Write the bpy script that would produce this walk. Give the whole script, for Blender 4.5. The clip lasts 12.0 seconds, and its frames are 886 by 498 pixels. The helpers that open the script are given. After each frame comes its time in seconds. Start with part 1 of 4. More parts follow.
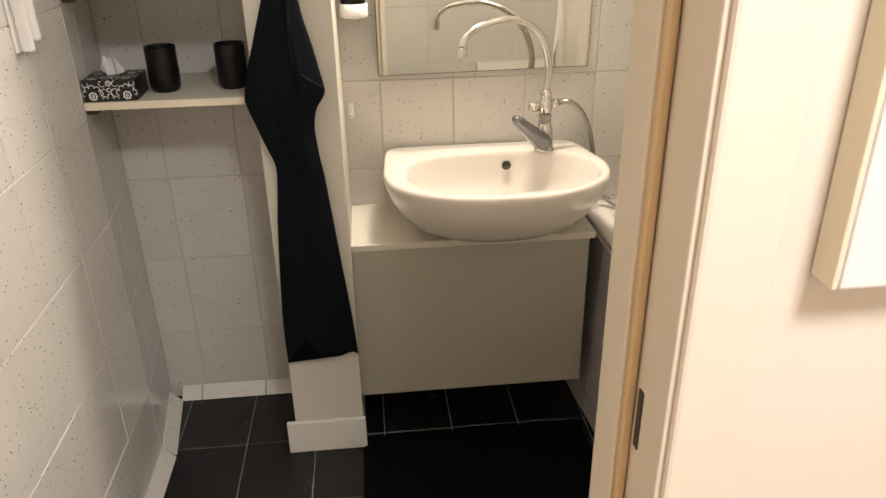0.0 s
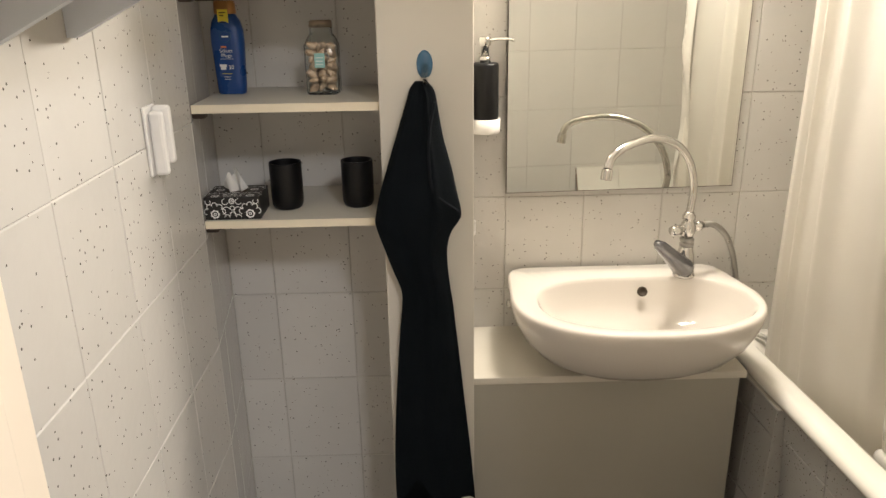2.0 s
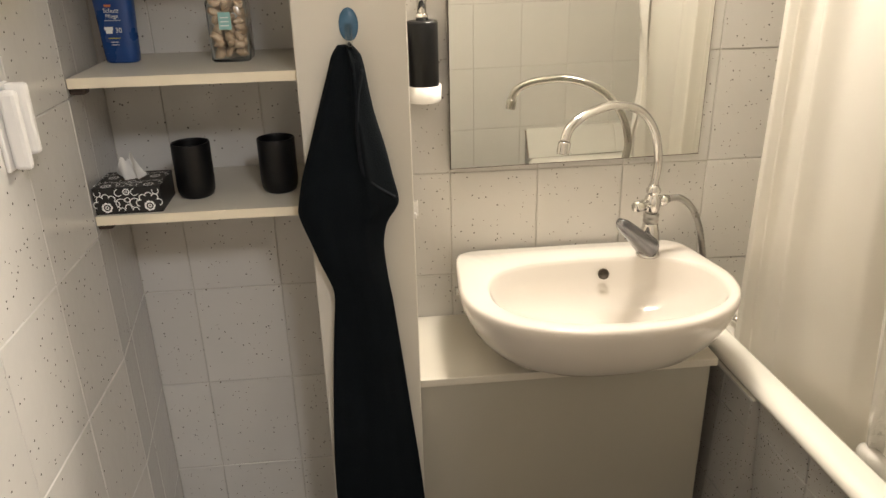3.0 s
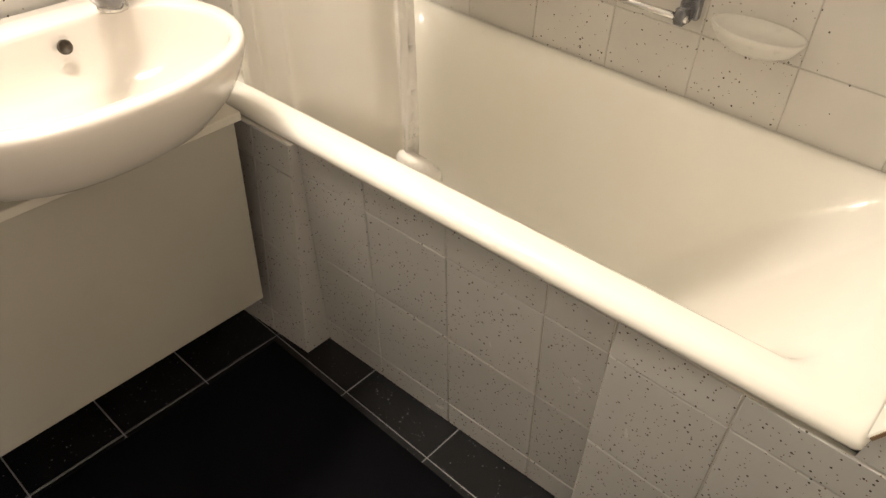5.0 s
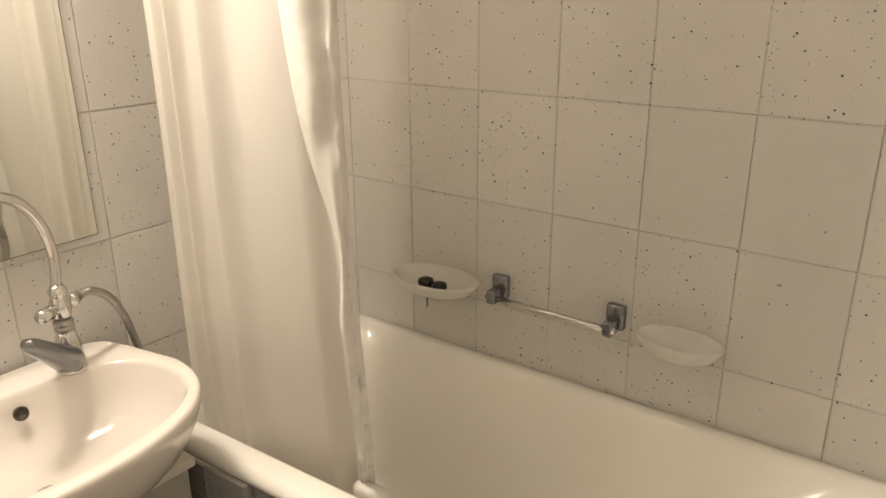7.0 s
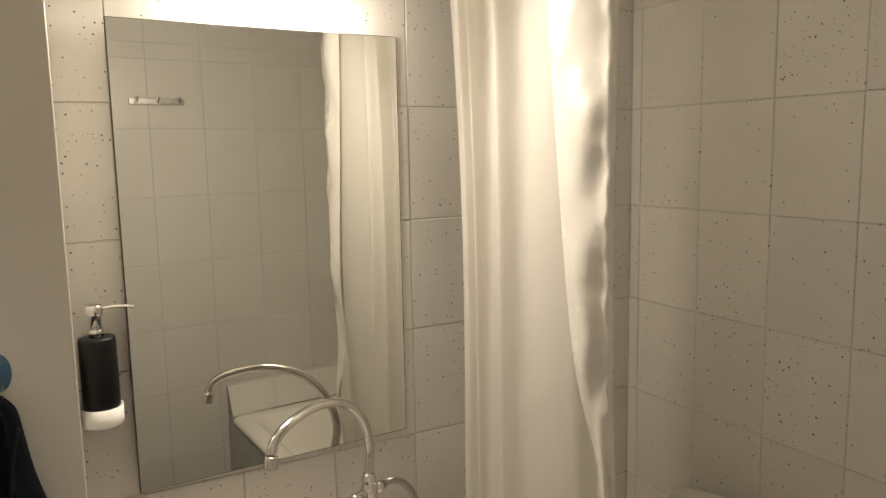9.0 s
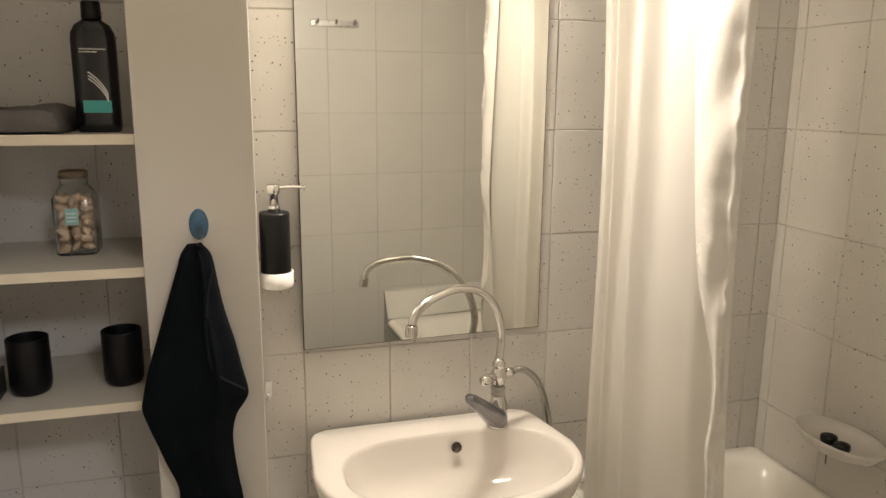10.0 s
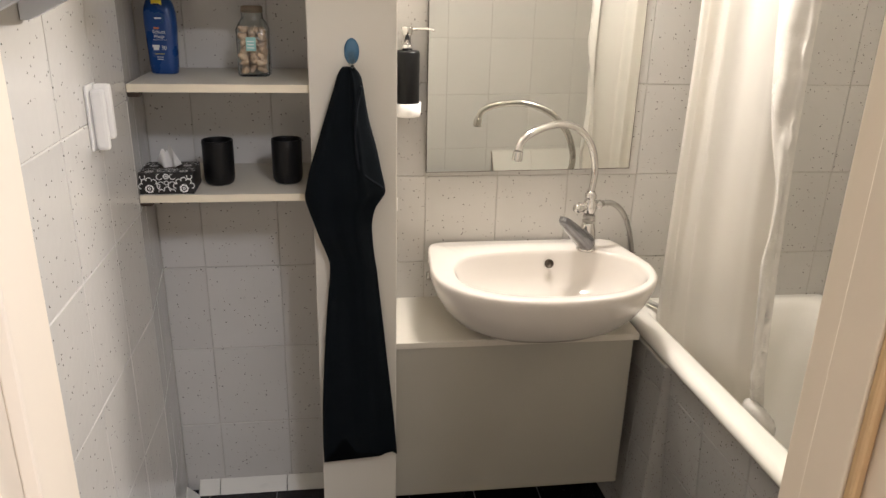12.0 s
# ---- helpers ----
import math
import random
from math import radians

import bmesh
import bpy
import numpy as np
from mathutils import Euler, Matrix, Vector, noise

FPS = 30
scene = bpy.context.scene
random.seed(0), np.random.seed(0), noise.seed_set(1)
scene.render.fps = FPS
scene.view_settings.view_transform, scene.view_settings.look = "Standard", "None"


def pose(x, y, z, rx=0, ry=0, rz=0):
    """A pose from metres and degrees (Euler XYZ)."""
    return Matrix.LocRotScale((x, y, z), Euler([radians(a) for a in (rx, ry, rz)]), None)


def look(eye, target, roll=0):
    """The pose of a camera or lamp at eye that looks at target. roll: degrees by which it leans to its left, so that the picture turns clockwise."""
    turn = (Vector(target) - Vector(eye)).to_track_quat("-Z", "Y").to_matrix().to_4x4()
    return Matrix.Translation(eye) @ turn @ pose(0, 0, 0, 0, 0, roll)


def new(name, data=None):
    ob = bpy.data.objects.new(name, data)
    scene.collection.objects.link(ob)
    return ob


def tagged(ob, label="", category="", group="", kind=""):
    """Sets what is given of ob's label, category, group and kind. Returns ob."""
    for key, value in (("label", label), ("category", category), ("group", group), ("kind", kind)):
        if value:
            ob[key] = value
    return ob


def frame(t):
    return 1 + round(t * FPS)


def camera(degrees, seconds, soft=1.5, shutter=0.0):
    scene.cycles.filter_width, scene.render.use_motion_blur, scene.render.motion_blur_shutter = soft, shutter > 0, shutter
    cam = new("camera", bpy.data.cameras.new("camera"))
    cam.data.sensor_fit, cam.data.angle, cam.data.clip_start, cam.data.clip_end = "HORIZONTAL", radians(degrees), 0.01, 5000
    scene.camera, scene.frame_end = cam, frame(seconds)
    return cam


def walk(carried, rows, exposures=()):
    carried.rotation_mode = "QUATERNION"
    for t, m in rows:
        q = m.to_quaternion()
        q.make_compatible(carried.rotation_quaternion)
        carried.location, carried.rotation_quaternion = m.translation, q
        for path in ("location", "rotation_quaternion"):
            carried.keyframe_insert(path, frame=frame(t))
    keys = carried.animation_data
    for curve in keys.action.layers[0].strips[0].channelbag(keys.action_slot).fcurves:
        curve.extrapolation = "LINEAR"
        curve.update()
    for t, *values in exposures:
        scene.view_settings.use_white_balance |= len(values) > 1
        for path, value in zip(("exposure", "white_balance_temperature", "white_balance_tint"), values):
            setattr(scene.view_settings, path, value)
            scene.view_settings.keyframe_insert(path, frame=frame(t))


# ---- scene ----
cam = camera(61.8, 12.0)
PATH = [
    (0, (1.126, 0.489, 1.458), (1.302, 2.283, 0.59), -1.0),
    (0.5, (1.049, 0.533, 1.463), (1.082, 2.374, 0.681), -1.1),
    (1, (1.005, 0.583, 1.483), (1.01, 2.461, 0.796), -0.5),
    (1.5, (0.967, 0.623, 1.5), (0.985, 2.515, 0.851), -0.6),
    (2, (0.956, 0.693, 1.495), (1.001, 2.582, 0.839), -0.9),
    (2.5, (0.963, 0.829, 1.5), (1.071, 2.694, 0.784), -0.9),
    (3, (0.989, 0.907, 1.487), (1.162, 2.745, 0.716), -1.3),
    (3.5, (0.996, 1.017, 1.458), (1.483, 2.738, 0.562), -1.5),
    (3.7, (1.011, 1.055, 1.456), (1.643, 2.686, 0.485), -1.8),
    (5.3, (1.051, 1.136, 1.336), (2.272, 2.061, 0.051), 3.2),
    (5.5, (1.059, 1.133, 1.342), (2.319, 2.036, 0.078), 3.3),
    (6, (1.057, 1.136, 1.373), (2.454, 2.086, 0.303), 2.7),
    (6.5, (1.051, 1.144, 1.426), (2.513, 2.191, 0.551), 1.1),
    (7, (1.048, 1.139, 1.47), (2.551, 2.275, 0.8), -0.4),
    (7.2, (1.05, 1.136, 1.495), (2.563, 2.302, 0.903), -0.8),
    (8.8, (1.015, 1.031, 1.652), (2.08, 2.704, 1.391), -1.3),
    (9, (1.024, 1.015, 1.657), (1.98, 2.752, 1.392), -1.1),
    (9.5, (1.014, 0.945, 1.601), (1.767, 2.775, 1.312), -0.2),
    (10, (1.017, 0.871, 1.584), (1.56, 2.752, 1.174), 0.5),
    (10.5, (0.99, 0.837, 1.554), (1.407, 2.718, 1.018), -0.0),
    (11, (0.954, 0.774, 1.526), (1.344, 2.637, 0.912), -0.1),
    (11.5, (0.939, 0.685, 1.538), (1.285, 2.531, 0.851), 0.8),
    (12, (0.936, 0.556, 1.522), (1.2, 2.412, 0.823), 1.5),
]
walk(cam, [(t, look(eye, target, roll)) for t, eye, target, roll in PATH],
     [(0, 0.10, 6650, 13), (0.6, 0.12, 6700, 11), (2.0, 0.08, 6350, 11), (3.5, 0.18, 6550, 11), (5.3, 0.47, 6500, 13), (5.8, 0.30, 6600, 13), (6.5, 0.0, 6700, 13), (7.2, -0.16, 6700, 13),
      (8.8, -0.90, 6700, 11), (9.2, -0.86, 6700, 11), (9.6, -0.62, 6600, 12), (10.2, -0.26, 6500, 13), (11.0, 0.08, 6450, 14), (12.0, 0.06, 6000, 14)])
# ---- light ----
world = bpy.data.worlds.new("world")
scene.world = world
world.use_nodes = True
world.node_tree.nodes["Background"].inputs[0].default_value = (0.8, 0.85, 1.0, 1)
world.node_tree.nodes["Background"].inputs[1].default_value = 0.02


def area_light(name, m, sx, sy, watts, colour):
    data = bpy.data.lights.new(name, "AREA")
    data.shape, data.size, data.size_y, data.energy, data.color = "RECTANGLE", sx, sy, watts, colour
    ob = new(name, data)
    ob.matrix_world = m
    return ob


WARM = (1.0, 0.905, 0.76)
area_light("mirror_lamp_light", look((1.45, 2.385, 1.945), (1.02, 1.40, 1.22)), 0.24, 0.07, 22.0, WARM)
area_light("hall_ceiling_light", look((1.58, 0.10, 2.38), (1.50, 0.32, 0.0)), 0.35, 0.35, 29.0, (0.96, 0.965, 0.99))


# ---- materials ----
def material(name, colour, rough=0.5, metal=0.0, vary=0.12, scale=6.0, fine=60.0, bump=0.1, speck=0.0,
             island=0.0, coat=0.0, glass=0.0, sheer=0.0, emit=0.0, spec=0.5, stain=None, ior=1.45, dense=1.0, glint=None, grain=1.0):
    """A surface with broad and fine variation, relief, and dark specks where asked."""
    m = bpy.data.materials.new(name)
    m.use_nodes = True
    nt = m.node_tree
    bsdf = nt.nodes["Principled BSDF"]

    def node(kind, **k):
        n = nt.nodes.new(kind)
        for key, v in k.items():
            n.inputs[key].default_value = v
        return n

    def mix(fac, a, b):
        n = nt.nodes.new("ShaderNodeMix")
        n.data_type = "RGBA"
        for sock, v in ((n.inputs[0], fac), (n.inputs[6], a), (n.inputs[7], b)):
            if isinstance(v, bpy.types.NodeSocket):
                nt.links.new(v, sock)
            else:
                sock.default_value = v
        return n.outputs[2]

    def maths(op, a, b=0.0, clamp=False):
        n = nt.nodes.new("ShaderNodeMath")
        n.operation, n.use_clamp = op, clamp
        for sock, v in ((n.inputs[0], a), (n.inputs[1], b)):
            if isinstance(v, bpy.types.NodeSocket):
                nt.links.new(v, sock)
            else:
                sock.default_value = v
        return n.outputs[0]

    pos = nt.nodes.new("ShaderNodeNewGeometry").outputs["Position"]
    broad = node("ShaderNodeTexNoise", Scale=scale, Detail=4.0, Roughness=0.6)
    small = node("ShaderNodeTexNoise", Scale=fine, Detail=3.0)
    nt.links.new(pos, broad.inputs["Vector"])
    nt.links.new(pos, small.inputs["Vector"])
    c = (*colour, 1)
    dark = (*[v * (1 - vary) for v in colour], 1)
    light = (*[min(1, v * (1 + vary * 0.6)) for v in colour], 1)
    col = mix(broad.outputs["Fac"], dark, light)
    col = mix(maths("MULTIPLY", small.outputs["Fac"], 0.5), col, c)
    if island:
        rnd = nt.nodes.new("ShaderNodeObjectInfo").outputs["Random"]
        col = mix(maths("MULTIPLY", rnd, island), col, (*[v * 0.72 for v in colour], 1))
    if stain:
        st = node("ShaderNodeTexNoise", Scale=2.3, Detail=5.0)
        nt.links.new(pos, st.inputs["Vector"])
        col = mix(maths("MULTIPLY", maths("SUBTRACT", st.outputs["Fac"], 0.48, True), 1.6, True), col, (*stain, 1))
    if speck:
        dark_tones = ((0.05, 0.04, 0.03, 1), (0.16, 0.11, 0.07, 1), (0.03, 0.025, 0.02, 1))
        tones = [(*glint, 1)] * 3 if glint else dark_tones
        for (sc, size, share), tone in zip(((72.0, 0.13, 0.34 * dense), (120.0, 0.15, 0.24 * dense), (42.0, 0.08, 0.32)), tones):
            vor = node("ShaderNodeTexVoronoi", Scale=sc, Randomness=1.0)
            nt.links.new(pos, vor.inputs["Vector"])
            sep = nt.nodes.new("ShaderNodeSeparateColor")
            nt.links.new(vor.outputs["Color"], sep.inputs[0])
            inside = maths("LESS_THAN", vor.outputs["Distance"], size * grain)
            chosen = maths("LESS_THAN", sep.outputs[0], share)
            col = mix(maths("MULTIPLY", maths("MULTIPLY", inside, chosen), speck), col, tone)
    nt.links.new(col, bsdf.inputs["Base Color"])
    bsdf.inputs["Metallic"].default_value = metal
    bsdf.inputs["IOR"].default_value = ior
    bsdf.inputs["Specular IOR Level"].default_value = spec
    r = maths("ADD", maths("MULTIPLY", broad.outputs["Fac"], 0.18), rough - 0.09, True)
    nt.links.new(r, bsdf.inputs["Roughness"])
    bsdf.inputs["Coat Weight"].default_value = coat
    bsdf.inputs["Transmission Weight"].default_value = glass
    if emit:
        bsdf.inputs["Emission Color"].default_value = c
        bsdf.inputs["Emission Strength"].default_value = emit
    if bump:
        b = node("ShaderNodeBump", Strength=bump, Distance=0.002)
        nt.links.new(small.outputs["Fac"], b.inputs["Height"])
        nt.links.new(b.outputs[0], bsdf.inputs["Normal"])
    if sheer:
        tr = nt.nodes.new("ShaderNodeBsdfTranslucent")
        nt.links.new(col, tr.inputs[0])
        ms = nt.nodes.new("ShaderNodeMixShader")
        ms.inputs[0].default_value = sheer
        nt.links.new(bsdf.outputs[0], ms.inputs[1])
        nt.links.new(tr.outputs[0], ms.inputs[2])
        nt.links.new(ms.outputs[0], nt.nodes["Material Output"].inputs[0])
    return m


TILE = material("speckled_tile", (0.655, 0.635, 0.60), 0.13, vary=0.10, scale=7, fine=55, bump=0.22, speck=0.9, island=0.22)
BATH_TILE = material("coarse_speckled_tile", (0.65, 0.62, 0.575), 0.15, vary=0.12, scale=7, fine=55, bump=0.22, speck=0.9, island=0.22, dense=1.4, grain=1.38)
APRON_TILE = material("grey_speckled_tile", (0.45, 0.44, 0.42), 0.24, vary=0.14, scale=9, fine=55, bump=0.22, speck=0.95, island=0.25, dense=2.6)
PLAIN_TILE = material("plain_pale_tile", (0.655, 0.63, 0.58), 0.2, vary=0.10, scale=5, fine=55, bump=0.15, island=0.12)
GROUT = material("grout", (0.54, 0.515, 0.46), 0.9, vary=0.3, scale=9, bump=0.4)
FLOOR_TILE = material("black_floor_tile", (0.010, 0.010, 0.011), 0.24, vary=0.3, scale=8, fine=140, bump=0.15, island=0.5, speck=0.8, dense=1.2, glint=(0.10, 0.10, 0.10))
FLOOR_GROUT = material("floor_grout", (0.24, 0.24, 0.235), 0.9, vary=0.5, scale=11, bump=0.3)
PAINT = material("cream_wall_paint", (0.79, 0.71, 0.61), 0.7, vary=0.05, scale=3, fine=90, bump=0.15)
FRAME_PAINT = material("cream_door_paint", (0.80, 0.72, 0.60), 0.45, vary=0.06, scale=5, fine=40, bump=0.1)
WOOD = material("pale_wood", (0.62, 0.44, 0.24), 0.5, vary=0.25, scale=14, fine=90, bump=0.15)
BOARD = material("cream_board", (0.62, 0.585, 0.51), 0.42, vary=0.06, scale=3, fine=35, bump=0.06)
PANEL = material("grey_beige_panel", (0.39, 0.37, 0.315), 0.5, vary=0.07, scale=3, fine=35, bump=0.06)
EDGE = material("board_edge", (0.78, 0.70, 0.54), 0.5, vary=0.08, scale=9, bump=0.05)
SKIRT = material("skirting_tile", (0.74, 0.72, 0.66), 0.3, vary=0.08, scale=9, bump=0.08)
CERAMIC = material("white_ceramic", (0.70, 0.655, 0.60), 0.10, vary=0.02, scale=3, bump=0.0, coat=0.4)
ENAMEL = material("cream_enamel", (0.90, 0.87, 0.80), 0.20, vary=0.03, scale=2.5, bump=0.0, coat=0.25, stain=(0.84, 0.80, 0.68))
CHROME = material("chrome", (0.66, 0.645, 0.62), 0.10, metal=1.0, vary=0.1, scale=40, bump=0.0)
STEEL = material("brushed_steel", (0.42, 0.405, 0.38), 0.3, metal=1.0, vary=0.2, scale=50, bump=0.05)
GREY_METAL = material("grey_lever", (0.24, 0.24, 0.255), 0.22, metal=0.85, vary=0.15, scale=30, bump=0.0)
MIRROR = material("mirror_glass", (0.70, 0.70, 0.66), 0.09, metal=1.0, vary=0.01, bump=0.0)
MIRROR.node_tree.nodes["Principled BSDF"].inputs["Roughness"].default_value = 0.02
for link in list(MIRROR.node_tree.links):
    if link.to_socket.name == "Roughness":
        MIRROR.node_tree.links.remove(link)
BROWN = material("brown_raw_edge", (0.20, 0.12, 0.06), 0.6, vary=0.3, scale=30, bump=0.1)
# dark edges and small fittings; also the painted shade under the vanity
DARK_EDGE_SHADE = material("dark_edge_and_shade", (0.06, 0.045, 0.03), 0.6, vary=0.3, bump=0.1)
CURTAIN = material("satin_curtain", (0.86, 0.83, 0.775), 0.6, vary=0.04, scale=5, fine=220, bump=0.05, sheer=0.50, stain=(0.85, 0.80, 0.70))
HEM = material("satin_hem", (0.74, 0.71, 0.66), 0.26, vary=0.06, scale=14, fine=200, bump=0.1, sheer=0.10)
TOWEL = material("black_terry", (0.006, 0.008, 0.010), 0.95, vary=0.5, scale=20, fine=420, bump=0.9, spec=0.08)
TOWEL_RIB = material("black_terry_border", (0.012, 0.014, 0.017), 0.9, vary=0.3, scale=30, fine=300, bump=0.6, spec=0.1)
GREY_CLOTH = material("grey_terry", (0.16, 0.15, 0.14), 0.95, vary=0.3, scale=18, fine=320, bump=0.8, spec=0.1)
MAT_CLOTH = material("black_mat_pile", (0.004, 0.004, 0.005), 1.0, vary=0.4, scale=20, fine=350, bump=0.9, spec=0.05)
BLACK = material("matt_black", (0.005, 0.005, 0.0055), 0.34, vary=0.3, scale=20, bump=0.05, spec=0.3)
GLOSS_BLACK = material("gloss_black", (0.009, 0.009, 0.010), 0.2, vary=0.3, scale=20, bump=0.0)
WHITE_PLASTIC = material("white_plastic", (0.82, 0.80, 0.77), 0.35, vary=0.04, scale=20, bump=0.0)
MILKY = material("milky_plastic", (0.78, 0.755, 0.70), 0.3, vary=0.08, scale=30, bump=0.0, sheer=0.2)
CLEAR = material("clear_glass", (0.93, 0.95, 0.93), 0.1, vary=0.01, bump=0.0, glass=1.0)
CORK = material("cork_lid", (0.22, 0.16, 0.10), 0.7, vary=0.4, scale=60, fine=160, bump=0.5)
SHELL = material("sea_shell", (0.60, 0.42, 0.27), 0.5, vary=0.35, scale=60, fine=220, bump=0.4, island=0.9)
BLUE = material("blue_bottle", (0.012, 0.055, 0.21), 0.28, vary=0.08, scale=10, bump=0.0)
LIGHT_BLUE = material("blue_hook", (0.05, 0.13, 0.22), 0.25, vary=0.2, scale=60, bump=0.0)
COPPER = material("copper_cap", (0.36, 0.17, 0.05), 0.35, metal=0.4, vary=0.1, bump=0.0)
YELLOW = material("yellow_label", (0.75, 0.62, 0.05), 0.5, vary=0.06, bump=0.0)
TEAL = material("teal_label", (0.06, 0.40, 0.37), 0.4, vary=0.1, scale=20, bump=0.0)
PALE_TEAL = material("pale_teal_label", (0.28, 0.52, 0.50), 0.6, vary=0.1, scale=20, bump=0.0)
WHITE_INK = material("white_print", (0.80, 0.80, 0.78), 0.6, vary=0.04, bump=0.0)
RED_INK = material("orange_print", (0.65, 0.20, 0.08), 0.6, vary=0.04, bump=0.0)
CARD = material("black_card", (0.014, 0.013, 0.012), 0.45, vary=0.2, bump=0.0)
TISSUE = material("tissue", (0.86, 0.85, 0.83), 0.9, vary=0.04, fine=120, bump=0.2, sheer=0.3)
CANVAS = material("white_canvas", (0.82, 0.79, 0.76), 0.8, vary=0.06, scale=9, fine=22, bump=0.8)
BRACKET = material("white_bracket", (0.70, 0.74, 0.80), 0.4, vary=0.05, bump=0.0)
PIN = material("brown_pin", (0.06, 0.04, 0.03), 0.5, vary=0.2, bump=0.0)
BULB = material("lamp_glass", (1.0, 0.90, 0.74), 0.3, vary=0.0, bump=0.0, emit=100.0)
HALL_BULB = material("hall_lamp_glass", (1.0, 0.93, 0.82), 0.3, vary=0.0, bump=0.0, emit=4.0)
HALL_FLOOR = material("hall_laminate", (0.36, 0.24, 0.14), 0.4, vary=0.3, scale=9, fine=60, bump=0.1)
CEIL = material("ceiling_paint", (0.80, 0.79, 0.76), 0.9, vary=0.04, scale=3, fine=80, bump=0.15)


# ---- mesh helpers ----
def part(name, bm, mat, parent=None, label="", smooth=False, m=None):
    """One mesh object from a bmesh, under its thing."""
    bmesh.ops.recalc_face_normals(bm, faces=bm.faces)
    me = bpy.data.meshes.new(name)
    bm.to_mesh(me)
    bm.free()
    me.materials.append(mat)
    if smooth:
        for p in me.polygons:
            p.use_smooth = True
    ob = new(name, me)
    if parent is not None:
        ob.parent = parent
    if m is not None:
        ob.matrix_basis = m
    if label:
        tagged(ob, label)
    return ob


def thing(name, label, category, group="", at=(0, 0, 0)):
    ob = new(name)
    ob.empty_display_size = 0.02
    ob.location = at
    return tagged(ob, label, category, group)


def box(x0, y0, z0, x1, y1, z1, bevel=0.0, bm=None, seg=2):
    bm = bm or bmesh.new()
    g = bmesh.ops.create_cube(bm, size=1.0)
    vs = g["verts"]
    for v in vs:
        v.co = Vector((x0 + (v.co.x + 0.5) * (x1 - x0), y0 + (v.co.y + 0.5) * (y1 - y0), z0 + (v.co.z + 0.5) * (z1 - z0)))
    if bevel:
        es = list({e for v in vs for e in v.link_edges})
        bmesh.ops.bevel(bm, geom=es, offset=bevel, segments=seg, affect="EDGES", profile=0.5)
    return bm


def rings(loops, closed=True, cap0=False, cap1=False, bm=None):
    """A skin over loops of points of equal count."""
    bm = bm or bmesh.new()
    vs = [[bm.verts.new(p) for p in lp] for lp in loops]
    n = len(vs[0])
    for a, b in zip(vs, vs[1:]):
        for i in range(n if closed else n - 1):
            j = (i + 1) % n
            bm.faces.new((a[i], a[j], b[j], b[i]))
    if cap0:
        bm.faces.new(vs[0][::-1])
    if cap1:
        bm.faces.new(vs[-1])
    return bm


def lathe(profile, n=28, centre=(0, 0, 0), sx=1.0, sy=1.0, cap0=True, cap1=True, bm=None):
    """A body turned round z from (radius, height) pairs."""
    cx, cy, cz = centre
    loops = [[(cx + r * sx * math.cos(2 * math.pi * i / n), cy + r * sy * math.sin(2 * math.pi * i / n), cz + z) for i in range(n)] for r, z in profile]
    return rings(loops, True, cap0, cap1, bm)


def spline(pts, per=8):
    """A smooth line through the points."""
    p = [Vector(q) for q in pts]
    p = [p[0] * 2 - p[1]] + p + [p[-1] * 2 - p[-2]]
    out = []
    for a, b, c, d in zip(p, p[1:], p[2:], p[3:]):
        for i in range(per):
            t = i / per
            out.append(0.5 * ((2 * b) + (c - a) * t + (2 * a - 5 * b + 4 * c - d) * t * t + (3 * b - a - 3 * c + d) * t ** 3))
    out.append(p[-2])
    return out


def tube(pts, r, n=12, bm=None):
    """A round tube along points; r is a number or a function of the share of the way."""
    pts = [Vector(p) for p in pts]
    loops = []
    side = None
    for i, p in enumerate(pts):
        d = (pts[min(i + 1, len(pts) - 1)] - pts[max(i - 1, 0)]).normalized()
        if side is None:
            side = d.cross(Vector((0.3, 0.9, 0.31))).normalized()
        side = (side - d * side.dot(d)).normalized()
        up = d.cross(side)
        rr = r(i / (len(pts) - 1)) if callable(r) else r
        loops.append([p + rr * (math.cos(2 * math.pi * k / n) * side + math.sin(2 * math.pi * k / n) * up) for k in range(n)])
    return rings(loops, True, True, True, bm)


def slab(c00, c10, c11, c01, back, chamfer=0.0015):
    """A thin tile over four corners, its back pushed in by a vector, with a small chamfer round its face."""
    c = [Vector(v) for v in (c00, c10, c11, c01)]
    mid = sum(c, Vector()) / 4
    b = Vector(back)
    edge = [v + b * 0.25 for v in c]
    face = []
    for v in c:
        d = mid - v
        face.append(v + d.normalized() * chamfer * 1.4)
    return rings([[v + b for v in c], edge, face], True, False, True)


TILE_CACHE = {}


def tile_mesh(w, h, mat):
    """A tile in its own plane: x across, y up, facing +z, origin at its lower corner."""
    key = (round(w, 4), round(h, 4), mat.name)
    if key not in TILE_CACHE:
        bm = slab((0, 0, 0), (w, 0, 0), (w, h, 0), (0, h, 0), (0, 0, -0.007))
        bmesh.ops.recalc_face_normals(bm, faces=bm.faces)
        me = bpy.data.meshes.new("tile")
        bm.to_mesh(me)
        bm.free()
        me.materials.append(mat)
        TILE_CACHE[key] = me
    return TILE_CACHE[key]


